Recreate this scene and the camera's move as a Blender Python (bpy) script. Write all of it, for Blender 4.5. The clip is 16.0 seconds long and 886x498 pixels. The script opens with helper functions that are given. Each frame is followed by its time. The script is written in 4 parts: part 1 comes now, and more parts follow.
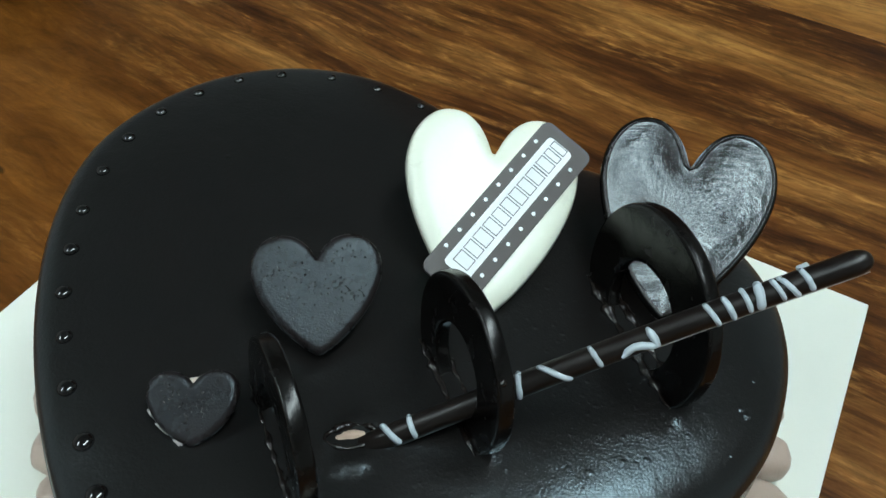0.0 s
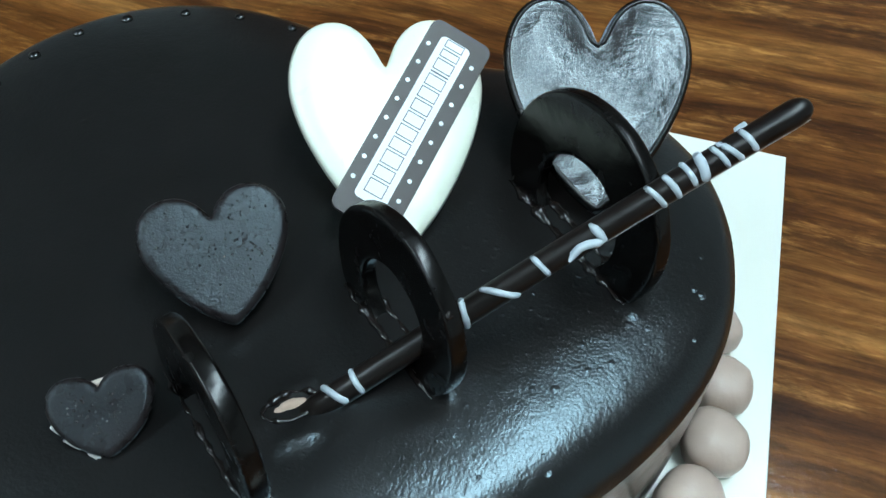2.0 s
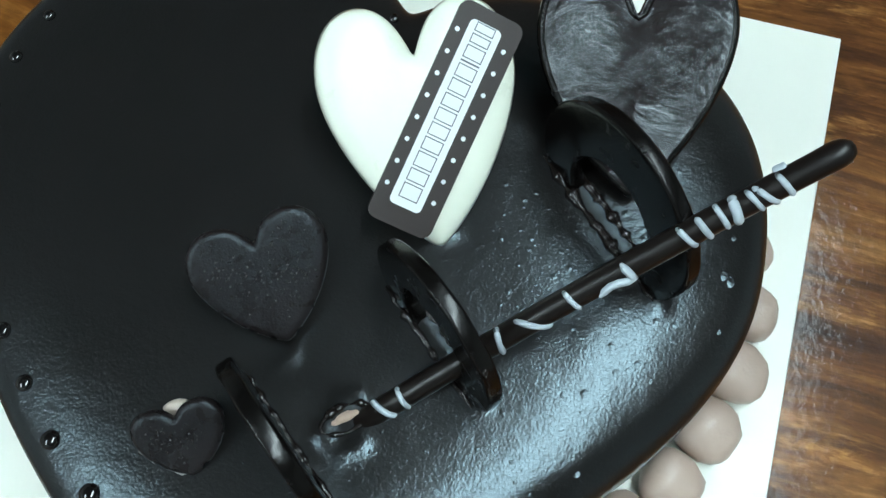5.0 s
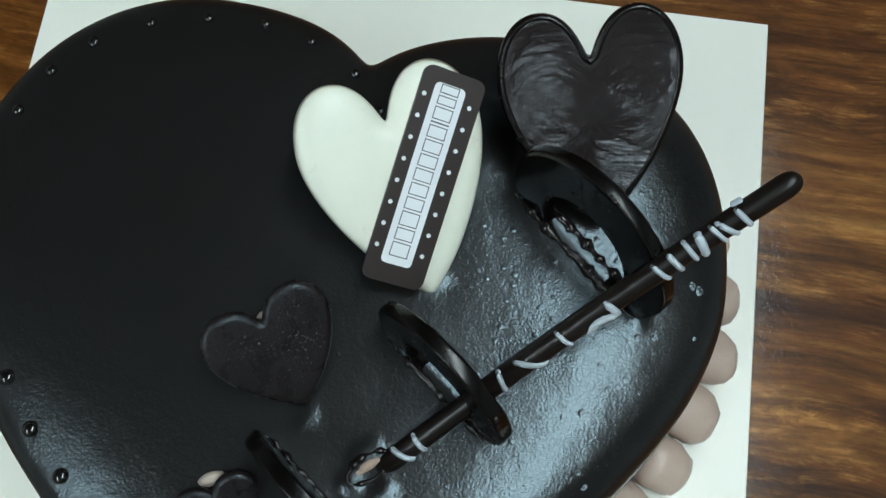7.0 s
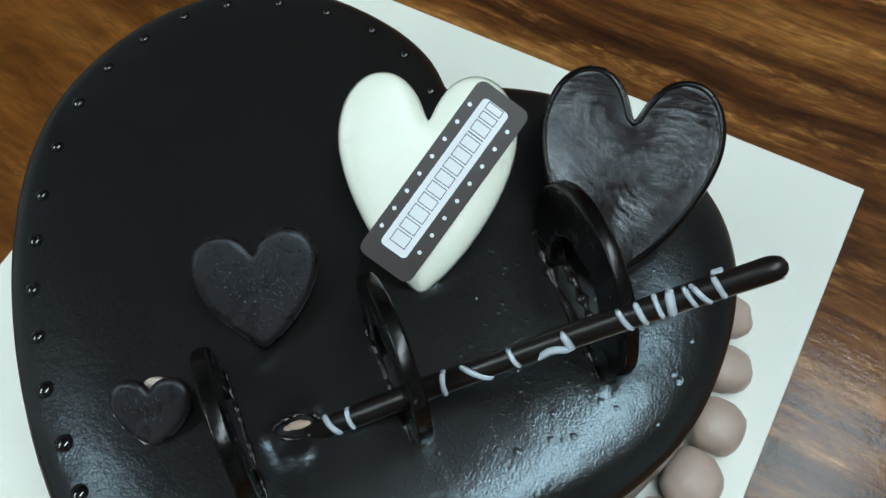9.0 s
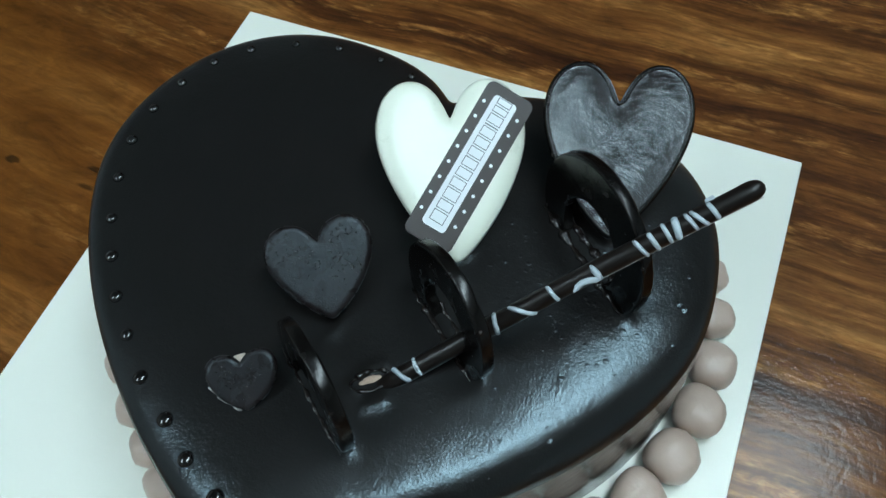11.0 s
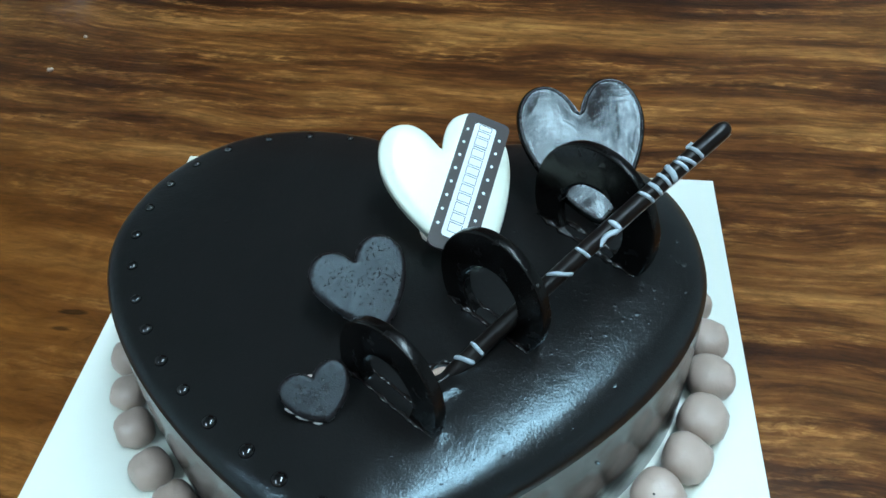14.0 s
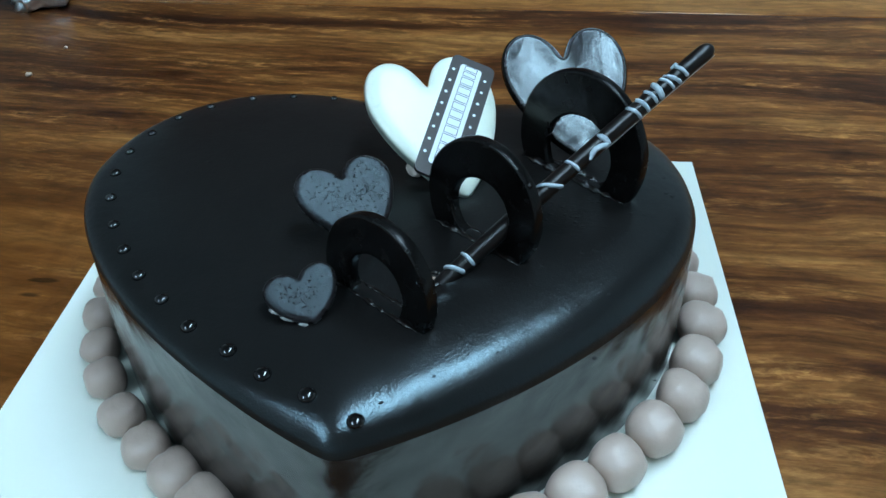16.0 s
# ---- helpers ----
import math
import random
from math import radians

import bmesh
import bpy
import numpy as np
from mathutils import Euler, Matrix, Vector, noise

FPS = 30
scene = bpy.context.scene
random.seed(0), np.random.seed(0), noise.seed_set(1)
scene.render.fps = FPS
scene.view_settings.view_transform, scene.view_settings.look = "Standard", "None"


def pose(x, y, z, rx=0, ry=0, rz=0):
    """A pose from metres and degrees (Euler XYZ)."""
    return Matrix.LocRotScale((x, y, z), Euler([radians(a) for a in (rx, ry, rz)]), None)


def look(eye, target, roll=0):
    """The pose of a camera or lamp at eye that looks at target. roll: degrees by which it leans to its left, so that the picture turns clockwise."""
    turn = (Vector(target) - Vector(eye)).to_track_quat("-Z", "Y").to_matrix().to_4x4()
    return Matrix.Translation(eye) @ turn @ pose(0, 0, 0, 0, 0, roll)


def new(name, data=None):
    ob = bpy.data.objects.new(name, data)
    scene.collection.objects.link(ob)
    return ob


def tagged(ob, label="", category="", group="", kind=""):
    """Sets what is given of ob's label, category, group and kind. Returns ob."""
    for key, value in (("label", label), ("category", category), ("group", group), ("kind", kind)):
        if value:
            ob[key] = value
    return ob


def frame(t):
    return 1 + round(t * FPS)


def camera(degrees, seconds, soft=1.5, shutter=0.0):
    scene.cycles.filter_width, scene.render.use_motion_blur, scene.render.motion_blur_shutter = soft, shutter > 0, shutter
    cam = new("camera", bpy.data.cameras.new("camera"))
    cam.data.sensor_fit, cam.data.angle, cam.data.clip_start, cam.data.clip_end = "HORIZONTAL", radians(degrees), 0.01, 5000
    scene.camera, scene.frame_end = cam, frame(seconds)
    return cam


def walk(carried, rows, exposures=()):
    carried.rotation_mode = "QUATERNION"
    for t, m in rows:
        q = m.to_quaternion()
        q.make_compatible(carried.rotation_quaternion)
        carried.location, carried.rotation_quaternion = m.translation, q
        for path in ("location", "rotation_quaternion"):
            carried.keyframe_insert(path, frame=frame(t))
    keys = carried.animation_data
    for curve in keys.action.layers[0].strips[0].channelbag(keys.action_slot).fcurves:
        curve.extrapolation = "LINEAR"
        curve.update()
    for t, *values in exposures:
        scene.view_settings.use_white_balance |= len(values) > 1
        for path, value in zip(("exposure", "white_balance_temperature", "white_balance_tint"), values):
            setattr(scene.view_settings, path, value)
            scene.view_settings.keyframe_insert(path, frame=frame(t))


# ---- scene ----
cam = camera(55.0, 16.0)
PATH = [
    (0, (0.0917, -0.1298, 0.2562), (-0.523, 1.075, -1.217), 3.99),
    (0.5, (0.0885, -0.1336, 0.2592), (-0.409, 1.152, -1.190), 3.09),
    (1, (0.0874, -0.1377, 0.2532), (-0.327, 1.167, -1.205), 2.43),
    (1.5, (0.0819, -0.1249, 0.2428), (-0.288, 1.110, -1.286), 1.56),
    (2, (0.0820, -0.1173, 0.2393), (-0.266, 1.055, -1.343), 1.14),
    (2.5, (0.0793, -0.1124, 0.2365), (-0.277, 1.042, -1.358), 0.55),
    (3, (0.0751, -0.1073, 0.2385), (-0.256, 1.033, -1.371), 1.22),
    (3.5, (0.0726, -0.0908, 0.2552), (-0.247, 0.937, -1.431), -0.11),
    (4, (0.0796, -0.0841, 0.2657), (-0.245, 0.765, -1.516), -3.17),
    (4.2, (0.0766, -0.0780, 0.2666), (-0.240, 0.697, -1.550), -3.94),
    (6.3, (0.0521, -0.0468, 0.3098), (-0.099, 0.421, -1.629), -7.11),
    (6.5, (0.0497, -0.0475, 0.3115), (-0.081, 0.427, -1.627), -5.47),
    (7, (0.0503, -0.0391, 0.3025), (-0.066, 0.437, -1.636), -4.93),
    (7.5, (0.0502, -0.0327, 0.3001), (-0.063, 0.469, -1.633), -4.62),
    (8, (0.0659, -0.0275, 0.2979), (-0.112, 0.517, -1.618), -7.64),
    (8.5, (0.0842, -0.0444, 0.2960), (-0.281, 0.570, -1.572), -12.19),
    (9, (0.1007, -0.0635, 0.2934), (-0.435, 0.612, -1.511), -9.43),
    (9.2, (0.1095, -0.0677, 0.2972), (-0.477, 0.628, -1.484), -8.27),
    (11.3, (0.0933, -0.1233, 0.3175), (-0.301, 0.831, -1.395), -4.97),
    (11.5, (0.0901, -0.1224, 0.3147), (-0.240, 0.876, -1.387), -4.18),
    (12, (0.0651, -0.1492, 0.3122), (-0.149, 0.946, -1.347), -2.88),
    (12.5, (0.0561, -0.1586, 0.3086), (-0.147, 1.020, -1.294), -2.96),
    (13, (0.0591, -0.1763, 0.3059), (-0.172, 1.073, -1.239), -3.04),
    (13.5, (0.0596, -0.1970, 0.2944), (-0.185, 1.126, -1.186), -3.24),
    (14, (0.0577, -0.2081, 0.2932), (-0.175, 1.190, -1.118), -3.06),
    (14.5, (0.0590, -0.2198, 0.2796), (-0.168, 1.226, -1.083), -2.99),
    (15, (0.0524, -0.2264, 0.2684), (-0.163, 1.245, -1.069), -2.52),
    (15.5, (0.0524, -0.2346, 0.2579), (-0.130, 1.279, -1.037), -1.61),
    (16, (0.0545, -0.2459, 0.2439), (-0.122, 1.316, -0.993), -1.28),
]
# the picture drifts from warm to cool, and darkens a little over the high middle part
EXPOSURES = [(0.0, -0.33, 6600, 9), (1.0, -0.20, 6300, 7), (2.0, -0.02, 6000, 6), (4.0, 0.04, 6100, 6), (6.5, -0.68, 6700, 12), (9.0, -0.55, 6450, 12),
             (11.5, -0.52, 6000, 6), (12.5, -0.37, 5750, 4), (14.0, -0.13, 5550, 3), (16.0, -0.34, 5250, 3)]
walk(cam, [(t, look(eye, target, roll)) for t, eye, target, roll in PATH], EXPOSURES)

# ---- world and lamps ----
world = bpy.data.worlds.new("room_dark")
scene.world = world
world.use_nodes = True
world.node_tree.nodes["Background"].inputs[0].default_value = (0.55, 0.62, 0.7, 1)
world.node_tree.nodes["Background"].inputs[1].default_value = 0.02

CEILING, FLOOR = 1.95, -0.75
LAMP_A = (0.55, 0.13, 1.89)      # overhead, to the right of the cake
LAMP_B = (-1.05, -1.28, 1.89)    # behind the viewer
LAMP_POWER = 29.0


# ---- small helpers ----
def clear(bm_name, bm):
    me = bpy.data.meshes.new(bm_name)
    bm.to_mesh(me)
    bm.free()
    return me


def smooth(me):
    me.polygons.foreach_set("use_smooth", [True] * len(me.polygons))
    return me


def part(name, bm, material, parent=None, label="", flat=False):
    me = clear(name, bm)
    if not flat:
        smooth(me)
    me.materials.append(material)
    ob = new(name, me)
    if parent is not None:
        ob.parent = parent
    if label:
        tagged(ob, label)
    return ob


def mesh_part(name, verts, faces, material, parent=None, label="", flat=False):
    me = bpy.data.meshes.new(name)
    me.from_pydata([tuple(v) for v in verts], [], faces)
    me.update()
    if not flat:
        smooth(me)
    me.materials.append(material)
    ob = new(name, me)
    if parent is not None:
        ob.parent = parent
    if label:
        tagged(ob, label)
    return ob


def thing(name, label, category, group="", at=None):
    ob = new(name)
    ob.empty_display_size = 0.01
    if at is not None:
        ob.matrix_world = at
    return tagged(ob, label, category, group)


def box_bm(x0, y0, z0, x1, y1, z1, bevel=0.0, seg=2):
    bm = bmesh.new()
    bmesh.ops.create_cube(bm, size=1)
    bmesh.ops.scale(bm, vec=(x1 - x0, y1 - y0, z1 - z0), verts=bm.verts)
    bmesh.ops.translate(bm, vec=((x0 + x1) / 2, (y0 + y1) / 2, (z0 + z1) / 2), verts=bm.verts)
    if bevel:
        bmesh.ops.bevel(bm, geom=bm.edges[:], offset=bevel, segments=seg, affect="EDGES", profile=0.5)
    return bm


def bezier(a, b, c, d, n):
    t = np.linspace(0, 1, n, endpoint=False)[:, None]
    a, b, c, d = (np.array(p, float) for p in (a, b, c, d))
    return (1 - t) ** 3 * a + 3 * (1 - t) ** 2 * t * b + 3 * (1 - t) * t * t * c + t ** 3 * d


def resample(poly, n, rounds=0):
    closed = np.vstack([poly, poly[:1]])
    run = np.r_[0, np.cumsum(np.hypot(*np.diff(closed, axis=0).T))]
    s = np.linspace(0, run[-1], n, endpoint=False)
    p = np.stack([np.interp(s, run, closed[:, k]) for k in (0, 1)], 1)
    for _ in range(rounds):
        p = 0.25 * np.roll(p, 1, 0) + 0.5 * p + 0.25 * np.roll(p, -1, 0)
    return p


def edge_distance(points, poly):
    a, ab = poly, np.roll(poly, -1, 0) - poly
    best = np.full(len(points), 9.0)
    for p, d in zip(a, ab):
        t = np.clip(((points - p) @ d) / (d @ d + 1e-15), 0, 1)
        best = np.minimum(best, np.hypot(*(points - p - t[:, None] * d).T))
    return best


# ---- materials ----
def material(name):
    m = bpy.data.materials.new(name)
    m.use_nodes = True
    return m, m.node_tree, m.node_tree.nodes["Principled BSDF"]


def node(tree, kind, **values):
    n = tree.nodes.new(kind)
    for k, v in values.items():
        n.inputs[k.replace("_", " ")].default_value = v
    return n


def coords(tree, scale=(1, 1, 1), rot=(0, 0, 0)):
    c = tree.nodes.new("ShaderNodeTexCoord")
    m = tree.nodes.new("ShaderNodeMapping")
    m.inputs["Scale"].default_value = scale
    m.inputs["Rotation"].default_value = rot
    tree.links.new(c.outputs["Object"], m.inputs["Vector"])
    return m.outputs["Vector"]


def noise_tex(tree, vec, scale, detail=4.0, rough=0.55, distort=0.0):
    n = node(tree, "ShaderNodeTexNoise", Scale=scale, Detail=detail, Roughness=rough, Distortion=distort)
    tree.links.new(vec, n.inputs["Vector"])
    return n.outputs["Fac"]


def ramp(tree, fac, stops):
    r = tree.nodes.new("ShaderNodeValToRGB")
    e = r.color_ramp.elements
    while len(e) < len(stops):
        e.new(0.5)
    for el, (p, c) in zip(e, stops):
        el.position = p
        el.color = (*c, 1) if len(c) == 3 else c
    tree.links.new(fac, r.inputs["Fac"])
    return r.outputs["Color"]


def grey(*stops):
    return [(p, (v, v, v)) for p, v in stops]


def bump(tree, bsdf, height, strength, distance, chain=None):
    b = node(tree, "ShaderNodeBump", Strength=strength, Distance=distance)
    tree.links.new(height, b.inputs["Height"])
    if chain is not None:
        tree.links.new(chain, b.inputs["Normal"])
    tree.links.new(b.outputs["Normal"], bsdf.inputs["Normal"])
    return b.outputs["Normal"]


def mix(tree, fac, a, b, blend="MIX"):
    m = tree.nodes.new("ShaderNodeMix")
    m.data_type, m.blend_type = "RGBA", blend
    for sock, v in ((m.inputs[0], fac), (m.inputs[6], a), (m.inputs[7], b)):
        if isinstance(v, (int, float)):
            sock.default_value = v
        elif isinstance(v, tuple):
            sock.default_value = (*v, 1)
        else:
            tree.links.new(v, sock)
    return m.outputs[2]


def chocolate(name, base, rough, bumps, coat=0.0, coat_rough=0.1, spec=0.5, vary=0.12, mottle=0.1, gloss=(1, 1, 1)):
    """bumps: rows of (noise scale, strength, depth in metres)."""
    m, tree, bsdf = material(name)
    v = coords(tree)
    tint = noise_tex(tree, v, 60, 5)
    lo, hi = tuple(c * (1 - vary) for c in base), tuple(min(1, c * (1 + vary)) for c in base)
    tree.links.new(ramp(tree, tint, [(0.3, lo), (0.7, hi)]), bsdf.inputs["Base Color"])
    fine = noise_tex(tree, v, 220, 4)
    tree.links.new(ramp(tree, fine, grey((0.3, rough * (1 - mottle)), (0.72, min(1, rough * (1 + mottle))))), bsdf.inputs["Roughness"])
    bsdf.inputs["Specular IOR Level"].default_value = spec
    bsdf.inputs["Specular Tint"].default_value = (*gloss, 1)
    bsdf.inputs["Coat Weight"].default_value = coat
    bsdf.inputs["Coat Roughness"].default_value = coat_rough
    chain = None
    for scale, strength, depth in bumps:
        chain = bump(tree, bsdf, noise_tex(tree, v, scale, 3), strength, depth, chain)
    if coat and chain is not None:
        tree.links.new(chain, bsdf.inputs["Coat Normal"])
    return m


def wood(name, stops, seed, warm=None):
    """Lacquered boards with the grain along x: stops are the colours from the darkest streak to the palest."""
    m, tree, bsdf = material(name)
    wave = noise_tex(tree, coords(tree, (3.2, 3.6, 1)), 1.0, 3)
    place = tree.nodes.new("ShaderNodeTexCoord")
    axes = tree.nodes.new("ShaderNodeSeparateXYZ")
    tree.links.new(place.outputs["Object"], axes.inputs["Vector"])

    def calc(op, a, b):
        n = tree.nodes.new("ShaderNodeMath")
        n.operation = op
        for sock, val in ((n.inputs[0], a), (n.inputs[1], b)):
            if isinstance(val, (int, float)):
                sock.default_value = val
            else:
                tree.links.new(val, sock)
        return n.outputs[0]

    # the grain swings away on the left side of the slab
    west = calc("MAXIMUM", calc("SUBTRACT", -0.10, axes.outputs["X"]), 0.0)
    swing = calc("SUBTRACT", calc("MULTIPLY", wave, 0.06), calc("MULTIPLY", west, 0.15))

    def streak(sx, sy, detail, shift, rough=0.6):
        c = tree.nodes.new("ShaderNodeTexCoord")
        mp = tree.nodes.new("ShaderNodeMapping")
        mp.inputs["Scale"].default_value = (sx, sy, 1)
        mp.inputs["Location"].default_value = (seed + shift, seed * 1.7 - shift, shift)
        mp.inputs["Rotation"].default_value = (0, 0, radians(-1.0))
        tree.links.new(c.outputs["Object"], mp.inputs["Vector"])
        add = tree.nodes.new("ShaderNodeVectorMath")
        add.operation = "MULTIPLY_ADD"
        tree.links.new(swing, add.inputs[0])
        add.inputs[1].default_value = (0.0, sy, 0.0)
        tree.links.new(mp.outputs["Vector"], add.inputs[2])
        return noise_tex(tree, add.outputs["Vector"], 1.0, detail, rough)

    broad, band, fibre = streak(2.2, 24, 5, 0.0, 0.62), streak(9, 72, 6, 4.0, 0.71), streak(26, 520, 3, 8.0)
    line = streak(2.6, 44, 3, 12.0, 0.6)
    t = mix(tree, 0.42, broad, band)
    lay = [0.385, 0.45, 0.50, 0.55, 0.64]
    col = ramp(tree, t, list(zip(lay, stops)))
    # pale flecks that ride on the lighter streaks, and dark pores
    fleck = ramp(tree, noise_tex(tree, coords(tree, (80, 260, 1)), 1.0, 4, 0.62, 0.6), grey((0.46, 0.0), (0.66, 0.95)))
    on = ramp(tree, band, grey((0.50, 0.0), (0.62, 1.0)))
    col = mix(tree, mix(tree, 1.0, fleck, on, "MULTIPLY"), col, tuple(min(1, c * 1.12) for c in stops[-1]))
    pores = ramp(tree, fibre, grey((0.36, 0.55), (0.48, 1.0)))
    col = mix(tree, 0.5, col, pores, "MULTIPLY")
    # thin dark lines where two growth layers meet
    col = mix(tree, 0.36, col, ramp(tree, line, grey((0.475, 1.0), (0.497, 0.36), (0.503, 0.36), (0.525, 1.0))), "MULTIPLY")
    figure = ramp(tree, noise_tex(tree, coords(tree, (38, 105, 1)), 1.0, 5, 0.68, 0.8), grey((0.34, 0.55), (0.66, 1.50)))
    col = mix(tree, 0.65, col, figure, "MULTIPLY")
    if warm:
        # calm amber heartwood on one side of the slab
        c = tree.nodes.new("ShaderNodeTexCoord")
        mp = tree.nodes.new("ShaderNodeMapping")
        mp.inputs["Location"].default_value = (0.46 * 2.2, 0.02 * 3.6, 0)
        mp.inputs["Scale"].default_value = (2.2, 3.6, 1)
        tree.links.new(c.outputs["Object"], mp.inputs["Vector"])
        g = tree.nodes.new("ShaderNodeTexGradient")
        g.gradient_type = "SPHERICAL"
        tree.links.new(mp.outputs["Vector"], g.inputs["Vector"])
        soft = mix(tree, 0.25, g.outputs["Fac"], streak(4, 14, 3, 2.0))
        zone = ramp(tree, soft, grey((0.22, 0.0), (0.42, 1.0)))
        calm = ramp(tree, t, [(0.38, warm[0]), (0.60, warm[1])])
        calm = mix(tree, 0.6, calm, figure, "MULTIPLY")
        col = mix(tree, mix(tree, 1.0, zone, (0.85, 0.85, 0.85), "MULTIPLY"), col, calm)
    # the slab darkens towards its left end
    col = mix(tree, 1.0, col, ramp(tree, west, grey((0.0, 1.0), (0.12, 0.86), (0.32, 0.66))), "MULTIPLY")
    for kx, ky, rx, ry in ((-0.2010, 0.0170, 0.0042, 0.0022), (-0.1560, 0.0260, 0.0075, 0.0016), (-0.1580, 0.0160, 0.0060, 0.0016)):
        # small dark knots and checks in the wood
        dx, dy = (calc("DIVIDE", calc("SUBTRACT", axes.outputs[a], v), r) for a, v, r in (("X", kx, rx), ("Y", ky, ry)))
        far = calc("ADD", calc("ADD", calc("MULTIPLY", dx, dx), calc("MULTIPLY", dy, dy)), calc("MULTIPLY", calc("SUBTRACT", band, 0.5), 4.0))
        col = mix(tree, 1.0, col, ramp(tree, far, grey((0.2, 0.30), (1.0, 1.0))), "MULTIPLY")
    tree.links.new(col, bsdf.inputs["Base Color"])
    bsdf.inputs["Roughness"].default_value = 0.45
    bsdf.inputs["Specular IOR Level"].default_value = 0.1
    bsdf.inputs["Coat Weight"].default_value = 0.27
    smear = noise_tex(tree, coords(tree, (9, 9, 1)), 1.0, 4)
    tree.links.new(ramp(tree, smear, grey((0.35, 0.07), (0.7, 0.13))), bsdf.inputs["Coat Roughness"])
    c = bump(tree, bsdf, fibre, 0.10, 0.0004)
    c = bump(tree, bsdf, noise_tex(tree, coords(tree, (1, 1, 1)), 330, 3), 0.20, 0.0005, c)
    tree.links.new(c, bsdf.inputs["Coat Normal"])
    return m


M_GLAZE = chocolate("dark_glaze", (0.0078, 0.0068, 0.0065), 0.14, [(11, 0.20, 0.004), (70, 0.22, 0.0015), (700, 0.13, 0.0004), (1400, 0.20, 0.0003)], spec=0.42, coat=0.48, coat_rough=0.29, gloss=(0.58, 0.86, 1.0))
M_SIDE = chocolate("side_glaze", (0.009, 0.0080, 0.0075), 0.21, [(16, 0.6, 0.006), (70, 0.25, 0.0016), (300, 0.06, 0.0005)], spec=0.5)
M_DROP = chocolate("glaze_drop", (0.004, 0.0035, 0.0035), 0.05, [], spec=0.75)
M_PLAQUE = chocolate("dark_chocolate_matt", (0.0128, 0.0096, 0.0098), 0.28, [(90, 0.05, 0.0020), (320, 0.07, 0.0007), (800, 0.24, 0.0004), (1800, 0.42, 0.0003)], spec=0.33, vary=0.3, mottle=0.12, gloss=(0.74, 0.91, 1.0))
M_RING = chocolate("dark_chocolate_ring", (0.0024, 0.0018, 0.0016), 0.24, [(120, 0.25, 0.0008), (700, 0.10, 0.0003)], spec=0.32, mottle=0.25)
M_STICK = chocolate("dark_chocolate_stick", (0.0068, 0.0044, 0.0036), 0.33, [(150, 0.10, 0.0006)], spec=0.38)
M_LIP = chocolate("torn_glaze", (0.0070, 0.0048, 0.0042), 0.20, [(700, 0.3, 0.0006)], spec=0.42, vary=0.3)
M_CRUST = chocolate("set_bubbles", (0.0130, 0.0110, 0.0115), 0.17, [], spec=0.5)
M_LABEL = chocolate("printed_chocolate", (0.024, 0.0155, 0.0140), 0.42, [(300, 0.1, 0.0004)], spec=0.4)
M_INK = chocolate("grey_ink", (0.10, 0.11, 0.13), 0.6, [])
M_CREAM = chocolate("cocoa_cream", (0.49, 0.375, 0.310), 0.34, [(130, 0.35, 0.0010), (600, 0.30, 0.0004)], spec=0.5, vary=0.06)
M_WHITE = chocolate("white_chocolate", (0.79, 0.82, 0.70), 0.30, [(110, 0.07, 0.0006), (600, 0.08, 0.0002)], spec=0.5, vary=0.025)
M_PANEL = chocolate("white_print", (0.78, 0.81, 0.84), 0.5, [(400, 0.05, 0.0003)], vary=0.02)
M_DRIZZLE = chocolate("white_drizzle", (0.45, 0.51, 0.56), 0.4, [], vary=0.05)
M_CRUMB = chocolate("pale_crumb", (0.55, 0.40, 0.31), 0.8, [(500, 0.5, 0.0008)], vary=0.25)
M_DAB = chocolate("pale_cream", (0.62, 0.52, 0.45), 0.5, [(300, 0.2, 0.0006)], vary=0.1)
M_CHIP = chocolate("pale_chip", (0.42, 0.40, 0.38), 0.6, [(800, 0.4, 0.0004)], vary=0.2)


